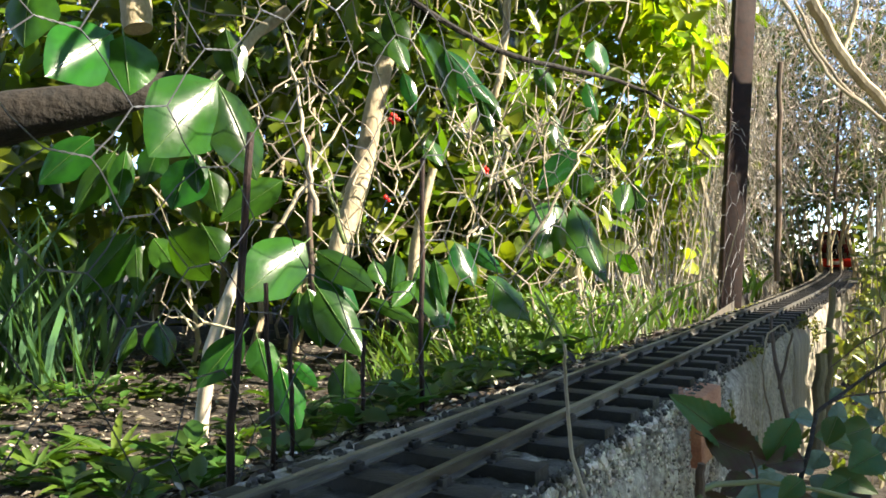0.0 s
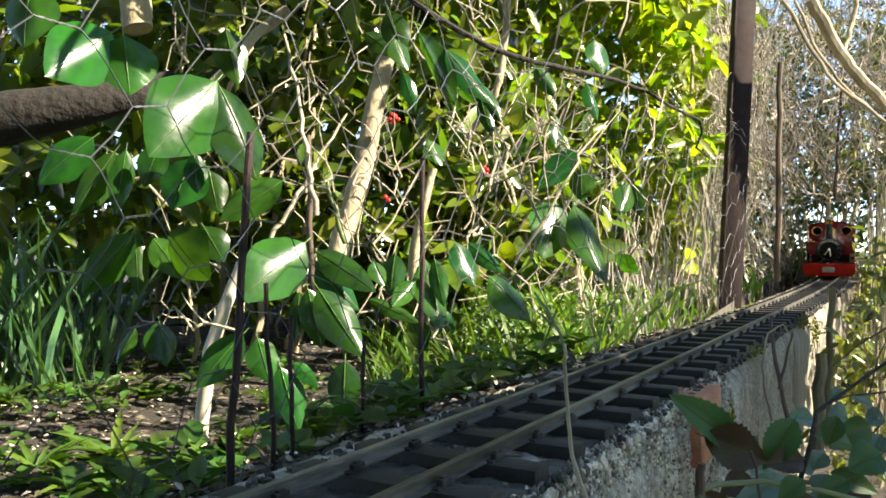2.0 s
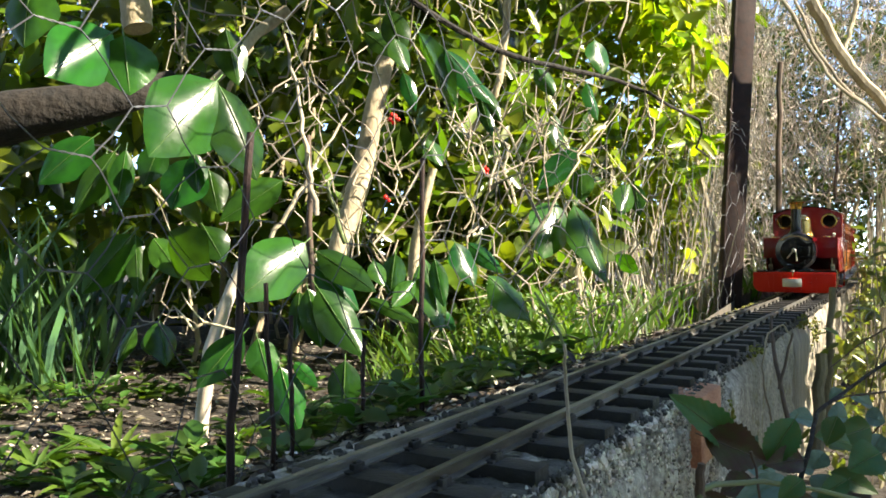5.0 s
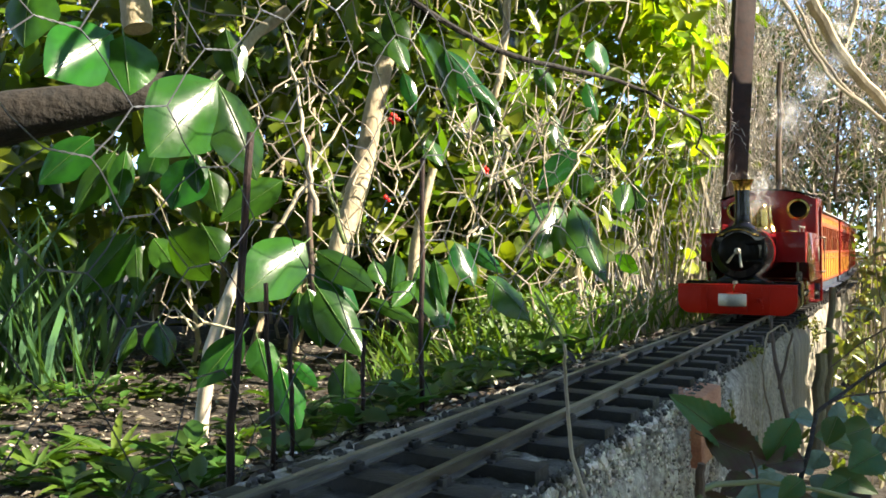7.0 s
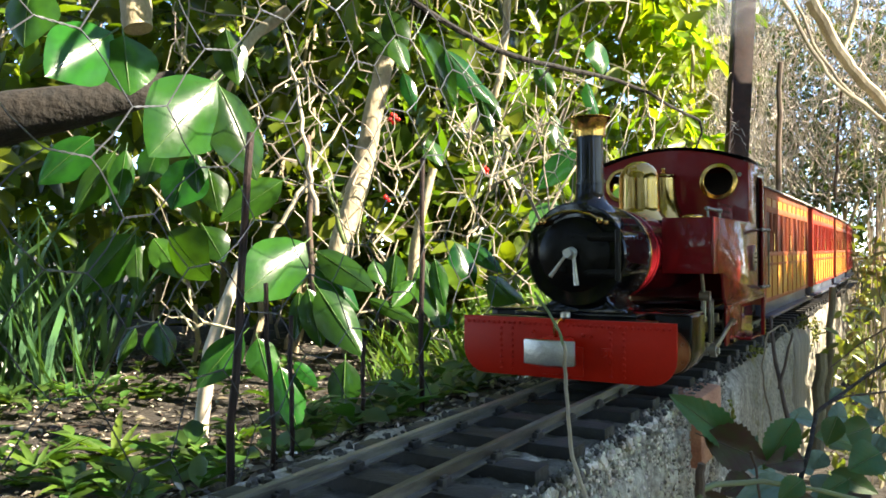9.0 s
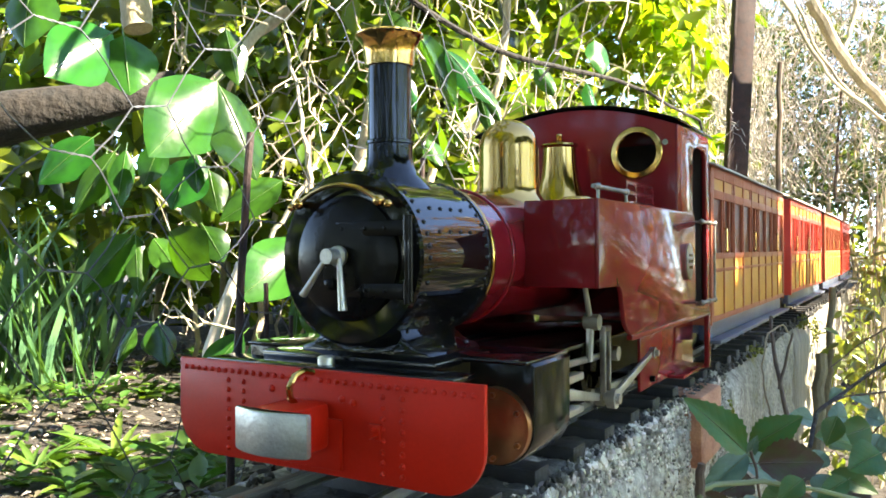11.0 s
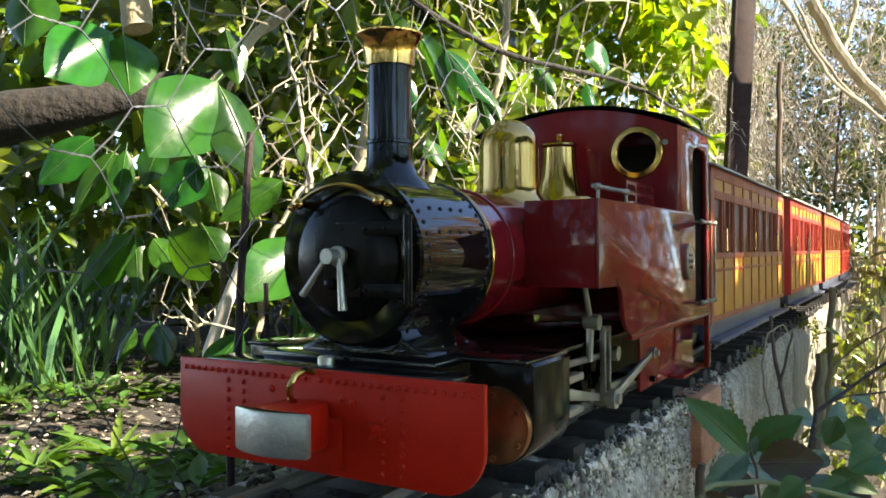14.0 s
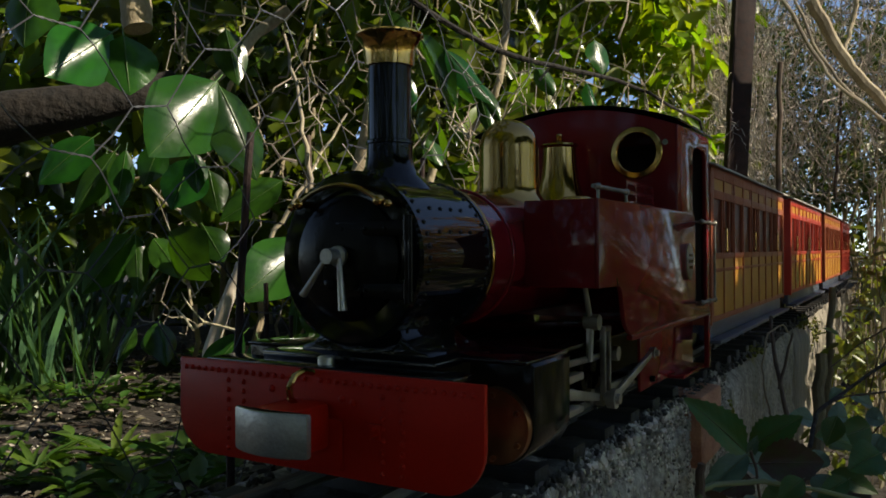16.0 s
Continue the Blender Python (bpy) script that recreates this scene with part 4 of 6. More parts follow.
            part("grab_handle", bm, "brass", C)
    # roof
    bm = bmesh.new()
    top = [(float(x), 0.1700 + 0.0120 * (1 - (float(x) / 0.078) ** 2)) for x in np.linspace(-0.078, 0.078, 17)]
    prism(bm, top + [(x, z + 0.0016) for x, z in reversed(top)], "y", -0.004, COACH_L + 0.004, 0.0003)
    roof = part("roof", bm, "roof", C, "pale grey curved roof")
    # solebars, bogies, buffers
    bm = bmesh.new()
    box(bm, -0.062, 0.062, 0.002, COACH_L - 0.002, 0.0385, 0.0465, 0.0006)
    for s in (-1, 1):
        box(bm, s * 0.066 - 0.0035, s * 0.066 + 0.0035, 0.004, COACH_L - 0.004, 0.0330, 0.0470, 0.0006)
        rod(bm, (s * 0.06, 0.13, 0.030), (s * 0.06, COACH_L - 0.13, 0.030), 0.0012, seg=6)
    part("solebar", bm, "under", C, "blue-grey underframe")
    for s in (-1, 1):
        bm = bmesh.new()
        box(bm, s * 0.0725 - 0.0065, s * 0.0725 + 0.0065, 0.006, COACH_L - 0.006, 0.0300, 0.0328, 0.0004)
        part("footboard", bm, "under", C, "blue-grey footboard")
    for y in (0.075, COACH_L - 0.075):
        bm = bmesh.new()
        for s in (-1, 1):
            prism(bm, [(y - 0.042, 0.020), (y - 0.034, 0.029), (y + 0.034, 0.029), (y + 0.042, 0.020), (y + 0.018, 0.015), (y - 0.018, 0.015)], "x", s * 0.034 - 0.002, s * 0.034 + 0.002, 0.0004)
        box(bm, -0.034, 0.034, y - 0.008, y + 0.008, 0.022, 0.0385)
        bogie = part("bogie", bm, "satin", C)
        for dy in (-0.026, 0.026):
            bm = bmesh.new()
            rod(bm, (-0.022, y + dy, RAIL_TOP + 0.0125), (0.022, y + dy, RAIL_TOP + 0.0125), 0.002, seg=8)
            for s in (-1, 1):
                lathe(bm, [(0, -0.003), (0.0125, -0.003), (0.0125, 0.003), (0, 0.003)], along_x(s * 0.0240, y + dy, RAIL_TOP + 0.0125), 24)
            part("wheelset", bm, "dull_steel", bogie)
    for y, d in ((0.0, -1), (COACH_L, 1)):
        bm = bmesh.new()
        rod(bm, (0, y - d * 0.004, 0.032), (0, y + d * 0.018, 0.032), 0.004, seg=10)
        box(bm, -0.012, 0.012, y + d * 0.018 - 0.002, y + d * 0.018 + 0.002, 0.024, 0.040, 0.0008)
        part("coupling", bm, "satin", C)
    return C


M["glass"] = material("window_glass", (0.070, 0.013, 0.009), 0.3, spec=0.05)
gl = M["glass"].node_tree
gl.nodes["Principled BSDF"].inputs["Transmission Weight"].default_value = 0.08
coaches = [
    build_coach("teak", "ochre", "model coach with teak framing and ochre lower panels"),
    build_coach("crimson", "ochre", "crimson model coach with cream-ochre lower panels"),
    build_coach("teak", "ochre", "brown and ochre model coach near the rear"),
    build_coach("crimson", "crimson", "crimson model coach at the tail of the train"),
]
COACH_AT = [0.388, 0.860, 1.330, 1.800]


# ---- wire netting fence along the line ----
FENCE_X = -0.115


def build_fence():
    fence = tagged(empty("netting_fence"), "sagging galvanised hexagonal wire netting on rusty posts", "fence")
    step, rise, twist = 0.047, 0.060, 0.022

    def node(i, k, end):
        y = -0.62 + i * step + (twist / 2 if end else -twist / 2)
        z = 0.004 + k * rise + (rise / 2 if i % 2 else 0.0)
        n = noise.noise_vector(Vector((y * 6.0, z * 6.0, 2.0)))
        m = noise.noise_vector(Vector((y * 23.0, z * 23.0, 7.0)))
        slack = min(1.0, max(0.0, (y + 0.3) * 1.2))
        return Vector((FENCE_X + n.x * (0.008 + 0.016 * slack) + m.x * 0.002, y + n.y * 0.024 + m.y * 0.004, z + n.z * 0.026 + m.z * 0.005 - 0.02 * slack))

    bm = bmesh.new()
    cols = int((1.52 + 0.62) / step)
    for i in range(cols):
        y = -0.62 + i * step
        top = 0.42 if y < 0.15 else max(0.28, 0.42 - (y - 0.15) * 0.5)
        for k in range(-1, 8):
            if 0.004 + k * rise > top:
                continue
            a, b = node(i, k, False), node(i, k, True)
            # two strands twisted round each other
            d = (b - a)
            u = d.orthogonal().normalized()
            v = d.normalized().cross(u)
            near = y < 0.35
            if near:
                for ph in (0, math.pi):
                    tube(bm, [a + d * (j / 10) + (u * math.cos(ph + j * 1.45) + v * math.sin(ph + j * 1.45)) * 0.00036 for j in range(11)], 0.00036, 4)
            else:
                tube(bm, [a, a.lerp(b, 0.5) + u * 0.0006, b], 0.0006, 4)
            for kk in ((k, k + 1) if i % 2 else (k - 1, k)):
                if kk < -1 or i + 1 >= cols or 0.004 + kk * rise > top + 0.05:
                    continue
                c = node(i + 1, kk, False)
                e = b.lerp(c, 0.5) + Vector((0, 0, 0.0022 if kk == k else -0.0022))
                tube(bm, [b, b.lerp(e, 0.5) + Vector((0.0006, 0, 0.0004)), e, c.lerp(e, 0.5), c], 0.0004, 5)
    tagged(part("netting", bm, "wire", fence), kind="stuff")
    # rusty angle-iron post with a drilled hole
    foot, head = Vector((-0.142, 1.391, -0.135)), Vector((-0.113, 1.484, 0.755))
    bm = bmesh.new()
    d = head - foot
    box(bm, -0.027, 0.025, -0.002, 0.002, 0, d.length, 0.0006)
    box(bm, 0.0215, 0.0255, -0.002, 0.034, 0, d.length, 0.0006)
    m = Matrix.Translation(foot) @ d.to_track_quat("Z", "Y").to_matrix().to_4x4() @ Matrix.Rotation(radians(42), 4, "Z")
    bmesh.ops.transform(bm, matrix=m, verts=bm.verts)
    post = part("post", bm, "rust", fence, "rusty brown angle-iron post")
    for a, b, r in (((-0.123, -0.065, 0.174), (-0.12, -0.091, -0.028), 0.0022), ((-0.123, 0.122, 0.178), (-0.12, 0.113, -0.03), 0.0019), ((-0.122, 0.043, 0.043), (-0.12, 0.033, -0.03), 0.0015),
                    ((-0.122, -0.032, 0.065), (-0.12, -0.035, -0.027), 0.0014), ((-0.122, -0.054, 0.086), (-0.12, -0.047, -0.029), 0.0014)):
        bm = bmesh.new()
        a, b = Vector(a), Vector(b) - Vector((0, 0, 0.05))
        tube(bm, wander(a, b, 9, 0.0012, int(r * 1e5)), r, 8, r * 1.15)
        part("stake", bm, "rust", fence, "thin rusty iron stake")
    bm = bmesh.new()
    for k in range(14):
        a = Vector((-0.135, 1.44 + 0.004 * (k % 3), 0.375 + (k % 4) * 0.006))
        rr = random.Random(k)
        tube(bm, wander(a, a + Vector((rr.uniform(-0.02, 0.05), rr.uniform(-0.18, -0.02), rr.uniform(-0.10, 0.03))), 5, 0.008, k), 0.0006, 4)
    part("loose_wire_end", bm, "wire", fence)
    return fence


build_fence()


# ---- leaves that can be told apart: one mesh per curl, shared by all ----
def leaf_mesh(name, mat, rib, curl, fold, wave, seed, tip=1.5, nu=10, nv=6, serrate=0.0):
    """A leaf one long (y) and one wide (x), facing +z, with a raised midrib; two materials on one mesh."""
    rng = random.Random(seed)
    me = bpy.data.meshes.new(name)
    V, F, mats = [], [], []
    ph = rng.uniform(0, 6)
    for i in range(nu + 1):
        t = i / nu
        w = (math.sin(math.pi * min(1.0, t ** 0.86)) ** 0.78) if 0 < t < 1 else 0.0
        w *= (1 - 0.25 * t ** tip)
        w *= 1 + serrate * (1 if i % 2 else -1) * (0 < t < 1)
        for j in range(nv + 1):
            x = -1 + 2 * j / nv
            side = 0.5 * w * x
            z = fold * abs(side) ** 1.3 * 1.3 - curl * t * t + wave * math.sin(t * 9 + ph + (2 if x > 0 else 0)) * abs(x) ** 2 * w - 0.02 * (1 - abs(x)) ** 4 * w
            y = t + 0.05 * abs(side) * (1 - t)
            V.append((side, y, z))
    for i in range(nu):
        for j in range(nv):
            a = i * (nv + 1) + j
            F.append((a, a + 1, a + nv + 2, a + nv + 1))
            mats.append(0)
    # rib and stalk
    base = len(V)
    for i in range(nu + 2):
        t = -0.12 + 1.08 * i / (nu + 1)
        r = 0.011 * (1 - max(0, t)) + 0.003
        z = -curl * max(t, 0) ** 2 + 0.002 + (-0.4 * t * t if t < 0 else 0)
        V += [(-r, t, z - 0.01), (r, t, z - 0.01), (0, t, z + r * 0.35)]
    for i in range(nu + 1):
        a = base + i * 3
        for k in range(3):
            F.append((a + k, a + (k + 1) % 3, a + 3 + (k + 1) % 3, a + 3 + k))
            mats.append(1)
    me.from_pydata(V, [], F)
    me.materials.append(M[mat])
    me.materials.append(M[rib])
    me.polygons.foreach_set("material_index", mats)
    me.shade_smooth()
    return me


CAM_LEAVES = [leaf_mesh("leaf", "camellia", "midrib", c, f, w, k) for k, (c, f, w) in enumerate(((0.16, -0.32, 0.03), (0.22, -0.20, 0.04), (0.12, -0.26, 0.035), (0.25, -0.36, 0.03)))]
FACING = Vector((0.68, -0.44, 0.59)).normalized()


def put_leaf(me, base, vec, width, tilt, parent, facing=FACING, name="leaf"):
    """A leaf from its base along vec; tilt turns it about its own length."""
    d = Vector(vec)
    n = facing - d * (facing.dot(d) / d.length_squared)
    n.normalize()
    n = Matrix.Rotation(radians(tilt), 3, d.normalized()) @ n
    s = d.cross(n).normalized()
    m = Matrix.Identity(4)
    k = (width + d.length) / 2
    for r in range(3):
        m[r][0], m[r][1], m[r][2], m[r][3] = s[r] * width, d[r], n[r] * k, base[r]
    ob = new(name, me)
    ob.parent = parent
    ob.matrix_basis = m
    return ob


# leaves of the near camellia: base, way to the tip, width, tilt
UPPER = [(-0.424, 0.063, 0.308, 0.009, -0.067, -0.051, 0.066, -30), (-0.415, 0.068, 0.305, 0.018, -0.007, -0.054, 0.061, 6), (-0.296, 0.07, 0.249, 0.013, -0.069, -0.064, 0.075, -25), (-0.294, 0.071, 0.245, 0.041, 0.012, -0.073, 0.058, -6),
         (-0.44, 0.054, 0.211, -0.028, -0.04, -0.041, 0.043, -11), (-0.422, 0.064, 0.198, -0.016, -0.034, -0.058, 0.028, -10), (-0.405, 0.063, 0.198, 0.007, -0.017, -0.059, 0.024, -3), (-0.447, 0.073, 0.199, 0.006, -0.013, -0.05, 0.027, 3),
         (-0.37, 0.072, 0.203, -0.003, -0.016, -0.039, 0.029, -2), (-0.362, 0.101, 0.191, -0.006, -0.021, -0.046, 0.051, 15), (-0.356, 0.116, 0.181, 0.016, -0.004, -0.039, 0.03, 14), (-0.304, 0.159, 0.172, -0.034, -0.045, -0.04, 0.036, -35),
         (-0.344, 0.088, 0.193, 0.01, -0.006, -0.034, 0.023, 11)]
MIDDLE = [(-0.409, 0.073, 0.122, -0.022, -0.039, -0.054, 0.039, -14), (-0.415, 0.08, 0.122, 0.017, -0.01, -0.057, 0.023, 5), (-0.364, 0.076, 0.123, 0.035, 0.003, -0.045, 0.063, 71), (-0.401, 0.089, 0.118, 0.033, 0.005, -0.034, 0.032, 11),
         (-0.345, 0.099, 0.128, 0.024, 0.002, -0.031, 0.034, 15), (-0.388, 0.085, 0.041, 0.023, -0.009, -0.036, 0.033, -15), (-0.405, 0.087, 0.028, 0.006, -0.003, -0.019, 0.018, 7), (-0.272, 0.154, 0.113, 0.001, -0.077, -0.044, 0.06, -19),
         (-0.424, 0.087, 0.033, -0.007, -0.018, -0.033, 0.015, 6), (-0.322, 0.125, 0.029, -0.024, -0.038, -0.045, 0.038, 5), (-0.296, 0.117, 0.027, 0.018, -0.003, -0.036, 0.033, 12)]
LOWER = [(-0.264, 0.16, 0.105, 0.058, 0.013, -0.032, 0.033, 16), (-0.264, 0.159, 0.091, 0.038, 0.022, -0.036, 0.036, 2), (-0.264, 0.148, 0.071, 0.021, -0.006, -0.051, 0.029, 18), (-0.25, 0.145, 0.072, 0.048, 0.004, -0.057, 0.039, 16),
         (-0.277, 0.152, 0.068, 0.005, -0.013, -0.044, 0.018, 14), (-0.279, 0.128, 0.001, 0.026, -0.005, -0.054, 0.033, 15), (-0.241, 0.173, 0.004, 0.008, -0.014, -0.051, 0.034, 18), (-0.295, 0.164, -0., 0.026, 0.004, -0.021, 0.016, 15),
         (-0.266, 0.252, 0.095, 0.017, -0.002, -0.024, 0.024, -5), (-0.271, 0.249, 0.056, 0.055, 0.013, -0.021, 0.018, 19)]
HANGING = [(-0.222, 0.301, 0.096, 0.016, -0.008, -0.049, 0.022, 23), (-0.242, 0.313, 0.096, 0.04, -0.025, -0.071, 0.043, -6), (-0.258, 0.28, 0.102, 0.002, -0.014, -0.043, 0.029, 21), (-0.24, 0.291, 0.073, -0.002, -0.036, -0.023, 0.023, -14),
         (-0.224, 0.347, 0.114, 0.031, -0.004, -0.044, 0.037, -1), (-0.222, 0.372, 0.114, 0.042, 0.007, -0.033, 0.023, 22), (-0.193, 0.366, 0.077, 0.049, 0.018, -0.043, 0.045, 5), (-0.256, 0.304, 0.029, 0.017, -0.002, -0.032, 0.039, 74),
         (-0.244, 0.335, 0.04, 0.025, 0.004, -0.02, 0.021, 21), (-0.296, 0.408, 0.24, 0.02, 0.001, -0.031, 0.031, -0), (-0.246, 0.263, 0.323, 0.017, 0.002, -0.033, 0.028, -1)]
RIGHT = [(-0.202, 0.581, 0.17, 0.016, -0.06, -0.068, 0.069, -8), (-0.174, 0.575, 0.165, 0.057, -0.026, -0.096, 0.055, 1), (-0.189, 0.624, 0.247, -0.038, -0.049, -0.057, 0.04, 2), (-0.176, 0.608, 0.217, 0.005, -0.013, -0.046, 0.037, 32),
         (-0.213, 0.609, 0.29, 0.014, -0.023, -0.043, 0.033, -6), (-0.138, 0.701, 0.199, 0.003, -0.042, -0.042, 0.037, -7), (-0.132, 0.705, 0.199, 0.009, -0.01, -0.044, 0.027, 40), (-0.151, 0.67, 0.098, 0.031, 0.003, -0.031, 0.032, 91),
         (-0.174, 0.656, 0.401, 0.021, -0.009, -0.047, 0.045, 1), (-0.191, 0.669, 0.345, 0.026, -0.011, -0.052, 0.028, 1)]
TOP = [(-0.229, 0.577, 0.354, 0.029, 0.002, -0.039, 0.027, 33), (-0.268, 0.343, 0.351, 0.047, -0.006, -0.097, 0.043, 87), (-0.232, 0.341, 0.327, 0.049, 0.029, -0.059, 0.036, 9), (-0.247, 0.379, 0.31, 0.024, -0., -0.04, 0.03, 90),
         (-0.212, 0.377, 0.294, 0.03, 0.001, -0.043, 0.023, 32), (-0.209, 0.378, 0.281, 0.019, -0.006, -0.049, 0.019, 31), (-0.261, 0.301, 0.297, 0.018, -0.003, -0.041, 0.019, 23), (-0.262, 0.276, 0.358, 0.021, -0.004, -0.048, 0.033, 28),
         (-0.295, 0.28, 0.34, 0.034, 0.007, -0.025, 0.025, 30), (-0.395, 0.174, 0.334, 0.023, -0.005, -0.058, 0.037, 11), (-0.506, 0.037, 0.364, 0.003, -0.019, -0.062, 0.057, 21)]


def build_camellia():
    C = tagged(empty("camellia_shrub"), "camellia shrub with large glossy dark green leaves", "shrub")
    for rows in (UPPER, MIDDLE, LOWER, HANGING, RIGHT, TOP):
        for i, (x, y, z, dx, dy, dz, w, tilt) in enumerate(rows):
            put_leaf(CAM_LEAVES[(i * 7 + int(w * 1000)) % 4], (x, y, z), (dx, dy, dz), w, tilt, C)
    # limbs
    limbs = [
        # the thick upper limb: shade on it comes from the blackened bark colour
        ([(-0.766, 0.091, 0.251), (-0.691, 0.136, 0.267), (-0.637, 0.180, 0.281), (-0.602, 0.224, 0.297), (-0.585, 0.269, 0.321)], 0.036, 0.013, "shaded_dark_bark"),
        ([(-0.513, 0.627, 0.413), (-0.523, 0.610, 0.333), (-0.528, 0.584, 0.232), (-0.547, 0.549, 0.108), (-0.559, 0.543, 0.004)], 0.0145, 0.018, "bark"),
        ([(-0.501, 0.752, 0.248), (-0.517, 0.742, 0.177), (-0.534, 0.744, 0.119), (-0.551, 0.757, 0.029)], 0.007, 0.010, "bark"),
        ([(-0.514, 0.313, 0.090), (-0.532, 0.302, 0.037), (-0.549, 0.292, -0.020), (-0.580, 0.297, -0.175)], 0.0075, 0.0095, "grey_twig"),
        ([(-0.477, 0.357, 0.408), (-0.511, 0.337, 0.383), (-0.530, 0.326, 0.347), (-0.558, 0.333, 0.315)], 0.006, 0.003, "bark"),
        ([(-0.446, 0.376, 0.151), (-0.456, 0.371, 0.216), (-0.478, 0.380, 0.300), (-0.515, 0.393, 0.397)], 0.0038, 0.0018, "twig"),
        ([(-0.567, 0.421, 0.124), (-0.539, 0.437, 0.172), (-0.525, 0.469, 0.230), (-0.505, 0.516, 0.308)], 0.0034, 0.0015, "twig"),
        ([(-0.414, 0.396, 0.115), (-0.424, 0.390, 0.158), (-0.434, 0.384, 0.195)], 0.004, 0.002, "green_stem"),
        ([(-0.322, 0.684, 0.508), (-0.331, 0.678, 0.386), (-0.34, 0.673, 0.345), (-0.399, 0.696, 0.29)], 0.006, 0.005, "bark"),
        ([(-0.443, 0.32, 0.399), (-0.469, 0.292, 0.366), (-0.482, 0.273, 0.331), (-0.501, 0.25, 0.302), (-0.566, 0.246, 0.281)], 0.007, 0.004, "bark"),
        ([(-0.488, 0.409, 0.261), (-0.479, 0.404, 0.192), (-0.48, 0.403, 0.124), (-0.476, 0.406, 0.048)], 0.004, 0.004, "stem"),
        ([(-0.437, 1.257, 0.071), (-0.441, 1.255, 0.007), (-0.457, 1.28, -0.097)], 0.018, 0.022, "bark"),
        ([(-0.445, 1.369, 0.002), (-0.451, 1.366, -0.065), (-0.463, 1.359, -0.119)], 0.010, 0.012, "bark"),
        ([(-0.644, 0.257, 0.457), (-0.643, 0.258, 0.414), (-0.641, 0.259, 0.391)], 0.020, 0.0185, "bark"),
    ]
    for k, (pts, r0, r1, mat) in enumerate(limbs):
        bm = bmesh.new()
        fine = []
        for a, b in zip(pts, pts[1:]):
            fine += wander(a, b, 4, 0.0015 if r0 > 0.0065 else 0.003, k)[:-1]
        tube(bm, fine + [Vector(pts[-1])], r0, 12, r1)
        part("limb", bm, mat, C)
    # thin pale twigs running through the bush
    rng = random.Random(21)
    bm = bmesh.new()
    for k in range(190):
        az = radians(rng.uniform(-50, -16))
        r = rng.uniform(0.85, 1.75)
        z = rng.uniform(-0.05, 0.62)
        a = Vector((0.2 + r * math.sin(az), -0.4 + r * math.cos(az), z))
        b = a + Vector((rng.uniform(-0.17, 0.17), rng.uniform(-0.12, 0.12), rng.uniform(-0.02, 0.24)))
        pts = wander(a, b, 8, 0.016, k)
        tube(bm, pts, rng.uniform(0.0009, 0.0024), 5, 0.0006)
        for j in (2, 4):
            c = pts[j]
            tube(bm, wander(c, c + Vector((rng.uniform(-0.07, 0.07), rng.uniform(-0.07, 0.07), rng.uniform(-0.02, 0.09))), 3, 0.005, k + j), 0.0012, 4, 0.0006)
    tagged(part("twig_tangle", bm, "twig", C), kind="stuff")
    # the unnumbered leaves of the bush, in shoots
    nr = np.random.default_rng(8)
    cen, dr, nm, ln, wd = [], [], [], [], []
    for k in range(380):
        az = nr.uniform(-68, -19)
        r = nr.uniform(1.42, 2.1)
        zmax = 0.85
        z = nr.uniform(0.02, zmax) ** 1.0
        if -56 < az < -30 and z < 0.10:
            continue
        tipdir = unit_rand(nr, 1)[0] * 0.8 + np.array([0.35, -0.45, 0.25])
        c = np.array([0.2 + r * math.sin(radians(az)), -0.4 + r * math.cos(radians(az)), z])
        for j in range(nr.integers(5, 10)):
            d = unit_rand(nr, 1)[0] * 0.9 + tipdir * 0.5 + np.array([0, 0, -0.35])
            cen.append(c + unit_rand(nr, 1)[0] * 0.022 + tipdir * 0.015 * j)
            dr.append(d)
            nm.append(unit_rand(nr, 1)[0] * 0.75 + np.array([0.5, -0.4, 0.8]))
            l = nr.uniform(0.045, 0.085)
            ln.append(l)
            wd.append(l * nr.uniform(0.42, 0.56))
    V, F = leaves(np.array(cen), np.array(dr), np.array(nm), np.array(ln), np.array(wd))
    tagged(soup("foliage", V, F, "camellia_under", C), kind="stuff")
    # the high crown over the line's near end, added above view to cast shade
    cen, dr, nm, ln, wd = [], [], [], [], []
    for k in range(470):
        x, y = nr.uniform(-1.2, -0.05), nr.uniform(-0.45, 1.15)
        r = math.hypot(x - 0.2, y + 0.4)
        c = np.array([x, y, 0.20 + 0.40 * r + nr.uniform(0.0, 0.30)])
        if noise.noise(Vector(c * 4.0)) < -0.12:
            continue
        for j in range(nr.integers(5, 9)):
            cen.append(c + unit_rand(nr, 1)[0] * 0.03)
            dr.append(unit_rand(nr, 1)[0] + np.array([0.1, -0.1, -0.3]))
            nm.append(unit_rand(nr, 1)[0] * 0.8 + np.array([0.4, -0.2, 0.8]))
            l = nr.uniform(0.05, 0.085)
            ln.append(l)
            wd.append(l * nr.uniform(0.42, 0.56))
    V, F = leaves(np.array(cen), np.array(dr), np.array(nm), np.array(ln), np.array(wd))
    tagged(soup("crown", V, F, "camellia_under", C), kind="stuff")
    # berries
    for c in ((-0.476, 0.591, 0.314), (-0.479, 0.59, 0.307), (-0.379, 0.708, 0.239), (-0.38, 0.708, 0.232), (-0.515, 0.627, 0.191), (-0.473, 0.594, 0.312)):
        bm = bmesh.new()
        ball(bm, c, 0.0042, 10)
        ball(bm, Vector(c) + Vector((0.004, 0.003, -0.005)), 0.0038, 10)
        part("berry", bm, "berry", C, "small red berry")
    return C


build_camellia()


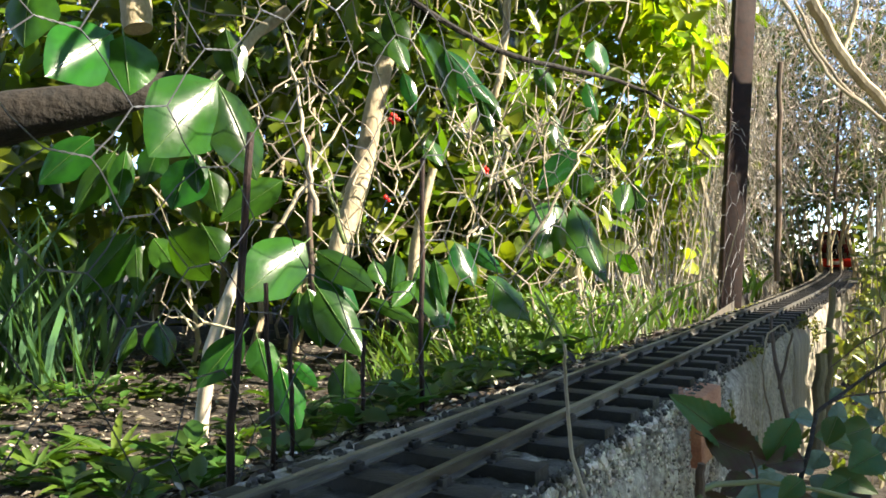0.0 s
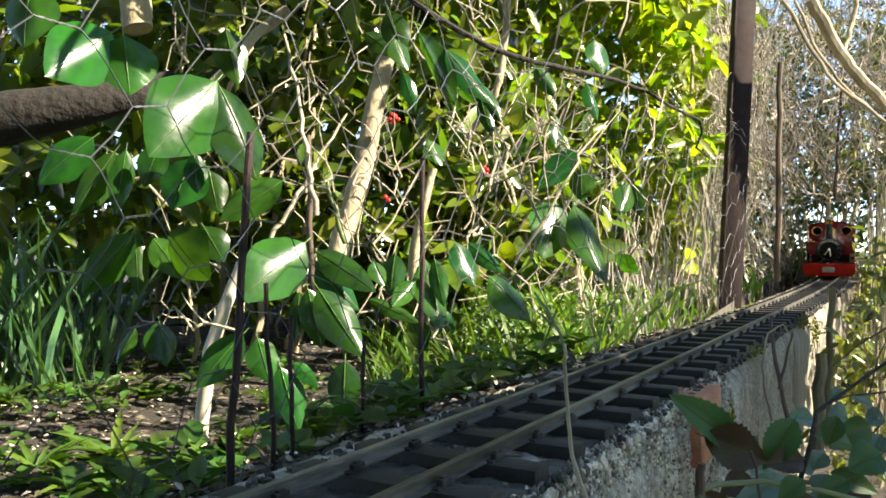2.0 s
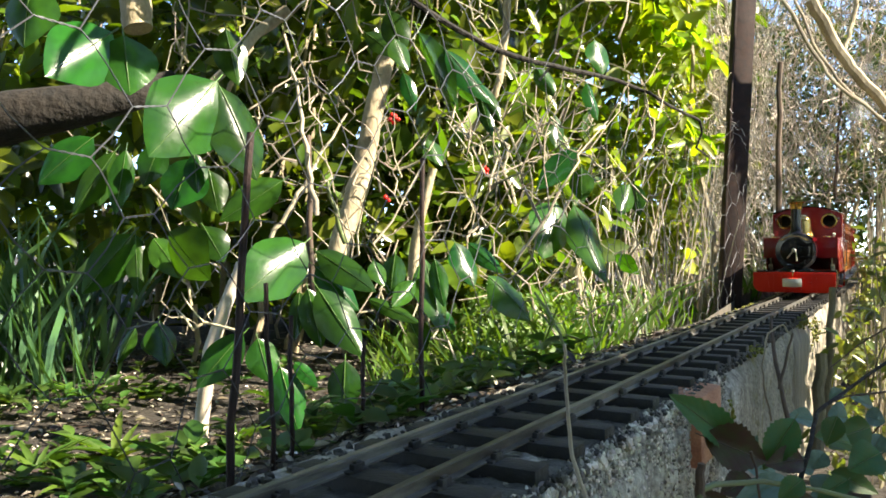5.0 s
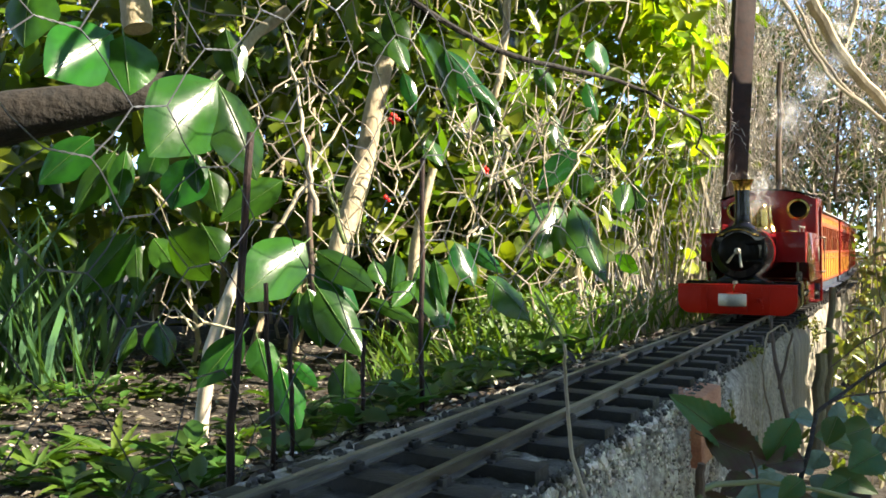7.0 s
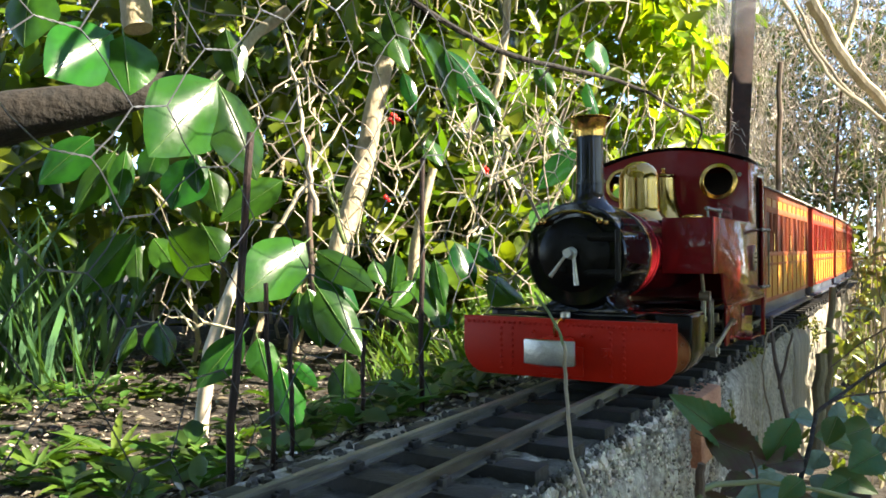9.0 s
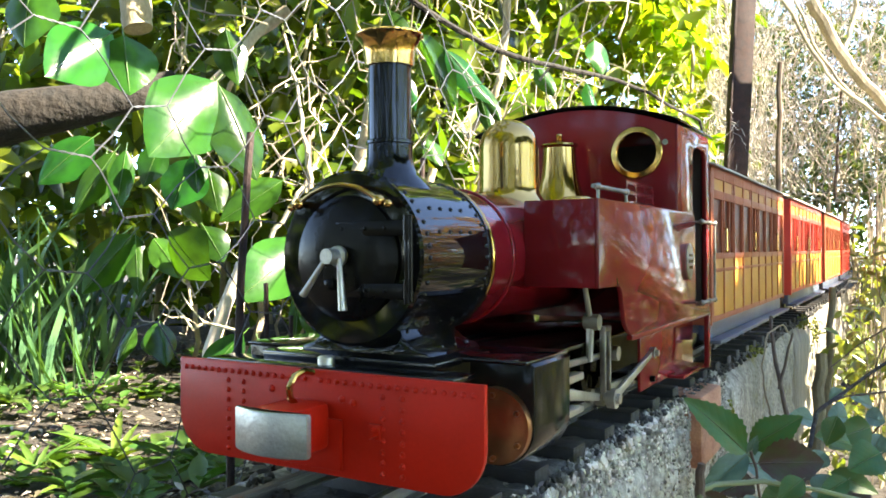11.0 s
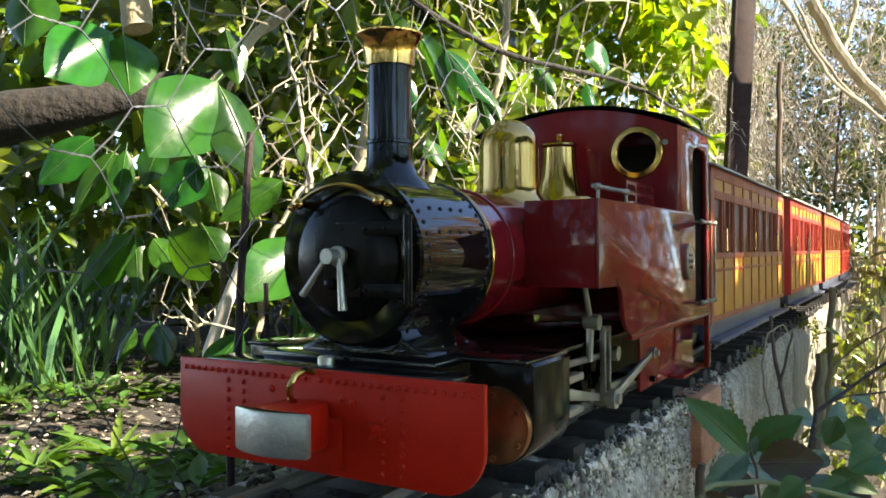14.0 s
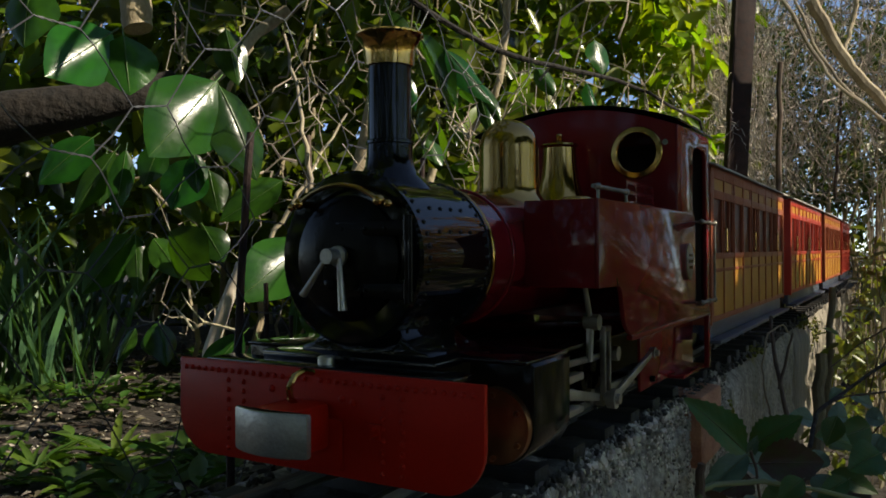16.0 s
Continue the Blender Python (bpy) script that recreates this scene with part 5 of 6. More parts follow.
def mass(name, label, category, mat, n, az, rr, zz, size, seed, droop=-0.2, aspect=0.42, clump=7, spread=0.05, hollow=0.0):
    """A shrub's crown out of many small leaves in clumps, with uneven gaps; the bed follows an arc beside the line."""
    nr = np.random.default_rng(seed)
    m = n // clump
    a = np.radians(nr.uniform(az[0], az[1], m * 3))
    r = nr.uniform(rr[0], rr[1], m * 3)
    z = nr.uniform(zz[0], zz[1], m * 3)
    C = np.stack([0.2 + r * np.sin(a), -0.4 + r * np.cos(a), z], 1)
    keep = np.array([noise.noise(Vector(p * 2.6)) > hollow - 0.35 and not (-0.26 < p[0] < 0.16 and p[2] < 0.34 and p[1] < 4.7) for p in C])
    C = C[keep][:m]
    m = len(C)
    shoots = unit_rand(nr, m) + np.array([0.3, -0.3, 0.4])
    idx = np.repeat(np.arange(m), clump)
    k = len(idx)
    t = nr.uniform(-1, 1, (k, 1))
    cen = C[idx] + shoots[idx] * spread * t + unit_rand(nr, k) * spread * 0.35
    d = unit_rand(nr, k) * 0.9 + shoots[idx] * 0.5 + np.array([0, 0, droop])
    nm = unit_rand(nr, k) * 0.8 + np.array([0.4, -0.2, 0.8])
    ln = nr.uniform(size[0], size[1], k)
    V, F = leaves(cen, d, nm, ln, ln * nr.uniform(aspect * 0.85, aspect * 1.15, k))
    root = tagged(empty(name), label, category)
    tagged(soup("crown", V, F, mat, root), kind="stuff")
    bm = bmesh.new()
    rg = random.Random(seed)
    for j in range(max(5, m // 30)):
        p = Vector(C[rg.randrange(m)].tolist())
        foot = Vector((p.x + rg.uniform(-0.15, 0.15), p.y + rg.uniform(-0.15, 0.15), -0.18))
        tube(bm, wander(foot, p, 9, 0.03, j + seed), rg.uniform(0.004, 0.011), 6, 0.002)
    tagged(part("branchwork", bm, "bark", root), kind="stuff")
    return root


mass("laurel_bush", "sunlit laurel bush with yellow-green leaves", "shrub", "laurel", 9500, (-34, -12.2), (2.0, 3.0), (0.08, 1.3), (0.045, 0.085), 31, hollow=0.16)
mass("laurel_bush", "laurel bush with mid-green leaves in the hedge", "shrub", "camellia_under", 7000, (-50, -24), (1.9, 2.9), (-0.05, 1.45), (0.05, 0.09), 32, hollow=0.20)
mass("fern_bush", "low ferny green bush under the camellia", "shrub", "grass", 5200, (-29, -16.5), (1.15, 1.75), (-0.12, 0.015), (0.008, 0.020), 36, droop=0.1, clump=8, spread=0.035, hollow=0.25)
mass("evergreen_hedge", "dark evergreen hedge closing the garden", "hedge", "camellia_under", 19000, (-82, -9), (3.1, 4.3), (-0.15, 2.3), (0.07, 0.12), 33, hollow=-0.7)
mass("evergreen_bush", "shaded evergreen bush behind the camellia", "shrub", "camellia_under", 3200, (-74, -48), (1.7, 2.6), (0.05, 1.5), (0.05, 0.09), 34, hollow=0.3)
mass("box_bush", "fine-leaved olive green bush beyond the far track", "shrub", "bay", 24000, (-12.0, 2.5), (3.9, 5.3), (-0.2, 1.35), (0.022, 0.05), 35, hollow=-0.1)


# ---- dry twigs tangled behind the far post ----
def build_tangle():
    root = tagged(empty("dry_thicket"), "tangle of bare grey sunlit twigs beyond the post", "thicket")
    rng = random.Random(5)
    bm = bmesh.new()
    for k in range(1900):
        az = radians(rng.uniform(-12.0, -3.2))
        r = rng.uniform(2.1, 3.3)
        a = Vector((0.2 + r * math.sin(az), -0.4 + r * math.cos(az), rng.uniform(-0.15, 0.75)))
        if a.x > -0.17:
            continue
        b = a + Vector((rng.uniform(-0.16, 0.06), rng.uniform(-0.2, 0.2), rng.uniform(-0.05, 0.42)))
        tube(bm, wander(a, b, 5, 0.022, k), rng.uniform(0.0009, 0.0026), 4, 0.0006)
    for k in range(800):
        az = radians(rng.uniform(-9.5, 0.5))
        r = rng.uniform(3.1, 3.85)
        a = Vector((0.2 + r * math.sin(az), -0.4 + r * math.cos(az), rng.uniform(0.28, 1.15)))
        b = a + Vector((rng.uniform(-0.2, 0.2), rng.uniform(-0.2, 0.2), rng.uniform(-0.02, 0.35)))
        tube(bm, wander(a, b, 5, 0.022, k), rng.uniform(0.0011, 0.0032), 4, 0.0007)
    # dead stalks standing along the fence foot
    for k in range(120):
        az = radians(rng.uniform(-19, -10.8))
        r = rng.uniform(1.55, 2.5)
        a = Vector((0.2 + r * math.sin(az), -0.4 + r * math.cos(az), -0.15))
        if a.x > -0.17:
            continue
        b = a + Vector((rng.uniform(-0.14, 0.10), rng.uniform(-0.16, 0.16), rng.uniform(0.15, 0.52)))
        tube(bm, wander(a, b, 6, 0.009, k), rng.uniform(0.0014, 0.0042), 5, 0.001)
    tagged(part("twig_tangle", bm, "grey_twig", root), kind="stuff")
    for pts, r0, r1, mat in (([(-0.072, 1.651, 0.027), (-0.068, 1.653, 0.3), (-0.063, 1.655, 0.561)], 0.0075, 0.006, "stem"),
                             ([(0.024, 1.474, 0.648), (0.065, 1.498, 0.556), (0.113, 1.504, 0.477), (0.176, 1.519, 0.394)], 0.013, 0.011, "bark"),
                             ([(-0.025, 1.327, 0.64), (0.024, 1.357, 0.535), (0.08, 1.367, 0.438), (0.178, 1.392, 0.347)], 0.004, 0.003, "twig"),
                             ([(-0.014, 1.451, 0.673), (0.03, 1.454, 0.545), (0.094, 1.469, 0.443), (0.156, 1.483, 0.379)], 0.003, 0.003, "twig"),
                             ([(0.1, 1.752, 0.739), (0.088, 1.745, 0.657), (0.073, 1.713, 0.583)], 0.006, 0.005, "bark"),
                             ([(-0.033, 2.84, 0.296), (-0.024, 2.844, 0.507), (-0.005, 2.855, 0.738)], 0.006, 0.004, "stem"),
                             ([(-0.06, 2.94, 0.299), (-0.065, 2.938, 0.042)], 0.006, 0.006, "bark")):
        bm = bmesh.new()
        fine = []
        for k, (a, b) in enumerate(zip(pts, pts[1:])):
            fine += wander(a, b, 4, 0.004, k)[:-1]
        tube(bm, fine + [Vector(pts[-1])], r0, 8, r1)
        part("cane", bm, mat, root)
    return root


build_tangle()

# a long arching cane over the line
bm = bmesh.new()
pts = [(-0.211, 0.214, 0.359), (-0.195, 0.224, 0.34), (-0.175, 0.259, 0.323), (-0.156, 0.294, 0.31), (-0.135, 0.341, 0.303), (-0.11, 0.403, 0.301), (-0.084, 0.477, 0.301), (-0.065, 0.547, 0.296), (-0.045, 0.617, 0.282), (-0.031, 0.66, 0.275), (-0.031, 0.672, 0.26), (-0.04, 0.678, 0.242), (-0.027, 0.721, 0.228)]
fine = []
for k, (a, b) in enumerate(zip(pts, pts[1:])):
    fine += wander(a, b, 3, 0.0008, k)[:-1]
tube(bm, fine, 0.0034, 8, 0.0014)
cane = tagged(part("arching_cane", bm, "shaded_dark_bark"), "long arching brown bramble cane over the bushes", "branch")

# ---- grass, strap leaves and ground plants ----
def blades(n, region, length, width, seed, upright=1.0):
    nr = np.random.default_rng(seed)
    az = np.radians(nr.uniform(region[0], region[1], n))
    r = nr.uniform(region[2], region[3], n)
    x, y = 0.2 + r * np.sin(az), -0.4 + r * np.cos(az)
    keep = (x < -0.175) | (x > 0.075)
    x, y = x[keep], y[keep]
    n = len(x)
    z = np.array([ground_height(float(a), float(b)) for a, b in zip(x, y)]) - 0.005
    lean = unit_rand(nr, n) * np.array([0.55, 0.55, 0]) + np.array([0, 0, upright])
    side = np.cross(lean, unit_rand(nr, n))
    side /= np.linalg.norm(side, axis=1, keepdims=True)
    L = nr.uniform(length[0], length[1], n)[:, None]
    W = nr.uniform(width[0], width[1], n)[:, None]
    p = np.stack([x, y, z], 1)
    bend = unit_rand(nr, n) * np.array([1, 1, 0.1])
    V = []
    for t, w in ((0, 0.7), (0.35, 1.0), (0.7, 0.8), (1.0, 0.08)):
        c = p + lean * L * t + bend * L * 0.35 * t * t - np.array([0, 0, 0.25]) * L * t ** 3
        V += [c - side * W * w * 0.5, c + side * W * w * 0.5]
    V = np.stack(V, 1).reshape(-1, 3)
    b = np.arange(n) * 8
    F = np.stack([np.stack([b + k, b + k + 1, b + k + 3, b + k + 2], 1) for k in (0, 2, 4)], 1).reshape(-1, 4)
    return V, F


V, F = blades(900, (-36, -10, 1.0, 2.2), (0.05, 0.17), (0.003, 0.007), 41)
tagged(soup("grass", V, F, "grass"), "tufts of long green grass under the hedge", "grass", kind="stuff")
V, F = blades(310, (-74, -53.5, 1.35, 2.0), (0.20, 0.34), (0.008, 0.014), 42, 1.25)
tagged(soup("daffodil_clump", V, F, "strap"), "clump of upright blue-green daffodil leaves", "plant", kind="stuff")
V, F = blades(260, (-10.5, -6.5, 1.6, 2.6), (0.08, 0.16), (0.006, 0.011), 43)
tagged(soup("grass", V, F, "grass"), "bright grass tuft beside the far track", "grass", kind="stuff")


def ground_plants():
    """Low rosettes and seedlings on the soil."""
    nr = np.random.default_rng(51)
    cen, dr, nm, ln, wd = [], [], [], [], []
    for k in range(560):
        az, r = radians(nr.uniform(-64, -20)), nr.uniform(0.48, 1.8)
        x, y = 0.2 + r * math.sin(az), -0.4 + r * math.cos(az)
        if x > -0.105 or noise.noise(Vector((x * 5, y * 5, 9))) < -0.06:
            continue
        z = ground_height(x, y)
        h = nr.uniform(0.01, 0.04)
        for j in range(nr.integers(4, 9)):
            a = nr.uniform(0, 6.28)
            cen.append((x, y, z + h * nr.uniform(0.2, 1)))
            dr.append((math.cos(a), math.sin(a), nr.uniform(0.1, 0.7)))
            nm.append((nr.normal() * 0.3, nr.normal() * 0.3, 1))
            l = nr.uniform(0.012, 0.036)
            ln.append(l)
            wd.append(l * nr.uniform(0.35, 0.6))
    V, F = leaves(np.array(cen), np.array(dr), np.array(nm), np.array(ln), np.array(wd))
    tagged(soup("ground_cover", V, F, "seedling"), "low green seedlings and rosettes on the soil", "plants", kind="stuff")
    # fallen leaves
    n = 6500
    az, r = np.radians(nr.uniform(-66, -14, n)), nr.uniform(0.45, 2.2, n)
    x, y = 0.2 + r * np.sin(az), -0.4 + r * np.cos(az)
    k = x < -0.066
    x, y = x[k], y[k]
    z = np.array([ground_height(float(a), float(b)) for a, b in zip(x, y)]) + 0.003
    n = len(x)
    d = unit_rand(nr, n) * np.array([1, 1, 0.2])
    nm = unit_rand(nr, n) * 0.6 + np.array([0, 0, 1])
    ln = nr.uniform(0.005, 0.022, n)
    V, F = leaves(np.stack([x, y, z], 1), d, nm, ln, ln * 0.36, curl=0.25)
    tagged(soup("leaf_litter", V, F, "litter"), "dry brown fallen leaves on the soil", "leaves", kind="stuff")
    # bleached chips and curled leaf scraps
    pick = nr.random(n) < 0.34
    c = np.stack([x, y, z + 0.004], 1)[pick]
    k = len(c)
    ln = nr.uniform(0.003, 0.010, k)
    V, F = leaves(c, unit_rand(nr, k) * np.array([1, 1, 0.3]), unit_rand(nr, k) * 0.9 + np.array([0.3, 0, 0.8]), ln, ln * 0.45, curl=0.3)
    tagged(soup("leaf_scraps", V, F, "stone"), "bleached pale leaf scraps on the soil", "leaves", kind="stuff")


ground_plants()


def rosette(c, n, length, seed):
    """A tuft of arching strap leaves on the soil."""
    nr = np.random.default_rng(seed)
    z = ground_height(c[0], c[1])
    a = nr.uniform(0, 6.283, n)
    d = np.stack([np.cos(a), np.sin(a), nr.uniform(0.35, 1.3, n)], 1)
    ln = nr.uniform(length * 0.6, length, n)
    cen = np.tile(np.array([c[0], c[1], z - 0.002]), (n, 1)) + nr.normal(size=(n, 3)) * np.array([0.004, 0.004, 0])
    V, F = leaves(cen, d, np.tile(np.array([0, 0, 1.0]), (n, 1)) + unit_rand(nr, n) * 0.2, ln, ln * 0.15, curl=0.35, fold=0.3)
    return tagged(soup("rosette_plant", V, F, "grass"), "tuft of arching green strap leaves on the soil", "plant", group="tufts on the soil")


for k, (c, n, l) in enumerate((((-0.596, 0.191, -0.13), 16, 0.085), ((-0.958, 0.398, -0.13), 14, 0.07), ((-0.406, 0.131, -0.12), 14, 0.06), ((-0.611, 0.1, -0.13), 16, 0.07), ((-0.558, 0.347, -0.13), 12, 0.06), ((-0.917, 0.482, -0.13), 12, 0.06),
                               ((-0.522, 0.081, -0.13), 14, 0.06), ((-0.347, 0.317, -0.1), 12, 0.05), ((-0.421, 0.751, -0.1), 14, 0.09), ((-0.44, 0.894, -0.1), 14, 0.09))):
    rosette(c, n, l, 60 + k)


# ---- beside the wall: brick, stakes, brambles, weeds ----
bm = bmesh.new()
box(bm, 0.026, 0.0715, 0.206, 0.276, -0.062, -0.0070, 0.003)
for v in bm.verts:
    v.co += noise.noise_vector(v.co * 60) * 0.0016
brick = tagged(part("brick", bm, "brick"), "worn red clay brick lodged in the wall edge", "brick")

bm = bmesh.new()
tube(bm, wander((0.099, 0.995, 0.043), (0.095, 0.935, -0.196), 8, 0.003, 3), 0.0050, 10, 0.0058)
tagged(part("wooden_stake", bm, "stake"), "weathered wooden stake beside the wall", "stake")
bm = bmesh.new()
tube(bm, wander((0.102, 0.776, -0.038), (0.100, 0.729, -0.180), 6, 0.003, 5), 0.0075, 9, 0.0085)
tagged(part("cut_stump", bm, "stake"), "sawn-off grey woody stem beside the wall", "stump")

# moss cushions on the wall
def moss(c, r, seed, n=160):
    """A cushion of many small tufts over a patch of the given half-sizes."""
    nr = np.random.default_rng(seed)
    bm = bmesh.new()
    for k in range(n):
        d = unit_rand(nr, 1)[0] * nr.uniform(0, 1) ** 0.45
        p = Vector((c[0] + d[0] * r[0], c[1] + d[1] * r[1], c[2] + d[2] * r[2]))
        bmesh.ops.create_icosphere(bm, subdivisions=1, radius=nr.uniform(0.0009, 0.0028), matrix=Matrix.Translation(p))
    return tagged(part("moss_cushion", bm, "moss"), "cushion of yellow-green moss on the wall", "moss", group="moss on the wall")


moss((0.052, 0.545, -0.010), (0.012, 0.045, 0.0045), 1)
moss((0.056, 0.98, -0.012), (0.008, 0.07, 0.012), 2)
moss((0.060, 1.12, -0.045), (0.006, 0.09, 0.034), 3)
moss((0.064, 0.345, -0.050), (0.004, 0.014, 0.020), 4)
moss((-0.060, 1.15, -0.008), (0.014, 0.24, 0.006), 5)
moss((-0.062, 0.72, -0.010), (0.010, 0.13, 0.004), 6)

BRAMBLE = leaf_mesh("leaf", "bramble", "green_stem", 0.22, 0.25, 0.03, 5, nu=22, nv=6, serrate=0.06)
BRAMBLE_RED = leaf_mesh("leaf", "bramble_red", "stem", 0.16, 0.35, 0.05, 6, nu=22, nv=8, serrate=0.055)
GREY_LEAF = leaf_mesh("leaf", "leaf_blue", "green_stem", 0.20, 0.3, 0.03, 7, nu=12, nv=6, serrate=0.03)
OPEN = Vector((0.35, -0.75, 0.55)).normalized()


def build_bramble():
    B = tagged(empty("bramble"), "bramble sprig with green and purple-brown toothed leaves", "bramble")
    rows = [(BRAMBLE, (0.098, 0.190, -0.036, -0.030, -0.037, 0.040, 0.034, -2)), (BRAMBLE_RED, (0.081, 0.169, -0.027, 0.041, 0.019, -0.017, 0.041, 15)), (BRAMBLE, (0.130, 0.256, -0.026, -0.018, -0.026, -0.033, 0.032, 2)),
            (GREY_LEAF, (0.130, 0.221, -0.063, -0.031, -0.034, -0.012, 0.025, -1)), (BRAMBLE, (0.153, 0.340, -0.037, -0.007, -0.013, -0.022, 0.024, 5)), (BRAMBLE_RED, (0.103, 0.147, -0.069, -0.016, -0.018, 0.015, 0.015, -3)), (GREY_LEAF, (0.104, 0.206, -0.047, 0.007, -0.002, 0.016, 0.011, 0))]
    moved = []
    for me, (x, y, z, dx, dy, dz, w, tilt) in rows:
        moved.append(put_leaf(me, (x, y, z), (dx, dy, dz), w * 0.85, tilt, B, OPEN))
    # where the passing engine leaves them
    after = [(0.105, 0.194, -0.041, -0.032, -0.041, 0.048, 0.034, -2), (0.112, 0.199, -0.049, 0.053, 0.025, 0.003, 0.042, 15), (0.100, 0.238, -0.048, 0.031, 0.004, 0.024, 0.032, 2), (0.106, 0.195, -0.042, -0.023, -0.028, -0.023, 0.034, -1)]
    ends = []
    for (me, _), (x, y, z, dx, dy, dz, w, tilt), ob in zip(rows, after, moved):
        tmp = put_leaf(me, (x, y, z), (dx, dy, dz), w * 0.85, tilt, B, OPEN)
        ends.append((ob, tmp.matrix_basis.copy()))
        bpy.data.objects.remove(tmp)
    stems = [([(0.096, 0.084, -0.062), (0.095, 0.096, -0.044), (0.1, 0.11, -0.043), (0.123, 0.147, -0.047), (0.154, 0.177, -0.056), (0.202, 0.23, -0.077)], 0.0022, "green_stem"),
             ([(0.095, 0.096, -0.048), (0.095, 0.095, -0.034), (0.096, 0.096, -0.027)], 0.0034, "stem"),
             ([(0.128, 0.279, -0.092), (0.134, 0.329, -0.057), (0.134, 0.375, -0.042), (0.155, 0.435, -0.029), (0.201, 0.532, 0.001)], 0.0022, "shaded_dark_bark"),
             ([(0.117, 0.342, -0.057), (0.107, 0.359, -0.021), (0.098, 0.377, 0.012), (0.093, 0.397, 0.041)], 0.0022, "stem"),
             ([(0.105, 0.358, -0.021), (0.11, 0.372, 0.008), (0.113, 0.386, 0.027)], 0.0014, "stem"),
             ([(0.096, 0.376, -0.054), (0.09, 0.372, -0.02), (0.089, 0.372, 0.001), (0.092, 0.385, 0.026), (0.104, 0.392, 0.034), (0.109, 0.395, 0.026)], 0.0011, "twig"),
             ([(0.115, 0.154, -0.03), (0.118, 0.156, -0.042), (0.122, 0.158, -0.079)], 0.0011, "stem"),
             ([(0.201, 0.532, -0.04), (0.151, 0.502, -0.046), (0.127, 0.488, -0.057)], 0.0012, "stem"), ([(0.2, 0.706, 0.022), (0.152, 0.678, -0.012), (0.123, 0.66, -0.039)], 0.0012, "stem")]
    for k, (pts, r, mat) in enumerate(stems):
        bm = bmesh.new()
        fine = []
        for a, b in zip(pts, pts[1:]):
            fine += wander(a, b, 3, 0.0006, k)[:-1]
        tube(bm, fine + [Vector(pts[-1])], r, 8, r * 0.7)
        part("stem", bm, mat, B)
    for x, y, z, dx, dy, dz, w, tilt in [(0.121, 0.484, -0.071, -0.019, -0.021, 0.008, 0.023, 0), (0.151, 0.502, -0.069, -0.014, -0.016, 0.007, 0.032, 2), (0.154, 0.481, -0.076, -0.015, -0.019, -0.016, 0.029, -15), (0.166, 0.511, -0.066, 0.019, 0.002, -0.004, 0.024, 3), (0.181, 0.497, -0.081, -0.009, -0.016, -0.02, 0.023, 0),
                                         (0.127, 0.418, -0.104, -0.016, -0.017, 0.008, 0.02, 1), (0.136, 0.423, -0.088, -0.009, -0.012, -0.013, 0.021, -2), (0.171, 0.572, -0.067, -0.018, -0.021, 0.014, 0.018, 4), (0.138, 0.611, -0.058, -0.011, -0.013, -0.009, 0.017, 0)]:
        put_leaf(GREY_LEAF, (x, y, z), (dx, dy, dz), w, tilt, B, OPEN)
    for x, y, z, dx, dy, dz, w, tilt in [(0.153, 0.27, -0.067, 0.034, 0.004, -0.011, 0.019, 2), (0.187, 0.291, -0.06, 0.015, 0, -0.011, 0.022, 0), (0.166, 0.255, -0.067, -0.017, -0.02, -0.01, 0.017, -3), (0.147, 0.15, -0.043, -0.012, -0.014, -0.01, 0.016, 3)]:
        put_leaf(BRAMBLE, (x, y, z), (dx, dy, dz), w, tilt, B, OPEN)
    for k, (x, y, z, dx, dy, dz, w, tilt) in enumerate([(0.121, 0.294, -0.093, -0.017, -0.024, -0.009, 0.027, -16), (0.149, 0.298, -0.076, -0.002, -0.015, -0.016, 0.026, 16), (0.172, 0.371, -0.100, -0.018, -0.025, -0.011, 0.027, 10),
                                                        (0.187, 0.267, -0.047, -0.017, -0.024, -0.007, 0.030, -2), (0.105, 0.241, -0.086, -0.005, -0.017, -0.014, 0.022, -13), (0.145, 0.253, -0.086, -0.015, -0.023, -0.009, 0.025, 0),
                                                        (0.162, 0.364, -0.065, -0.021, -0.027, 0.014, 0.029, 17), (0.111, 0.293, -0.080, -0.019, -0.025, 0.014, 0.030, 3), (0.136, 0.252, -0.055, -0.021, -0.026, -0.000, 0.023, -5),
                                                        (0.176, 0.384, -0.052, -0.022, -0.027, -0.007, 0.030, -22), (0.158, 0.327, -0.095, -0.022, -0.027, -0.004, 0.023, 13), (0.096, 0.272, -0.081, -0.018, -0.025, -0.007, 0.026, -1)]):
        put_leaf((BRAMBLE, GREY_LEAF, BRAMBLE_RED)[k % 3], (x, y, z), (dx, dy, dz), w, tilt, B, OPEN)
    return ends


bramble_moves = build_bramble()


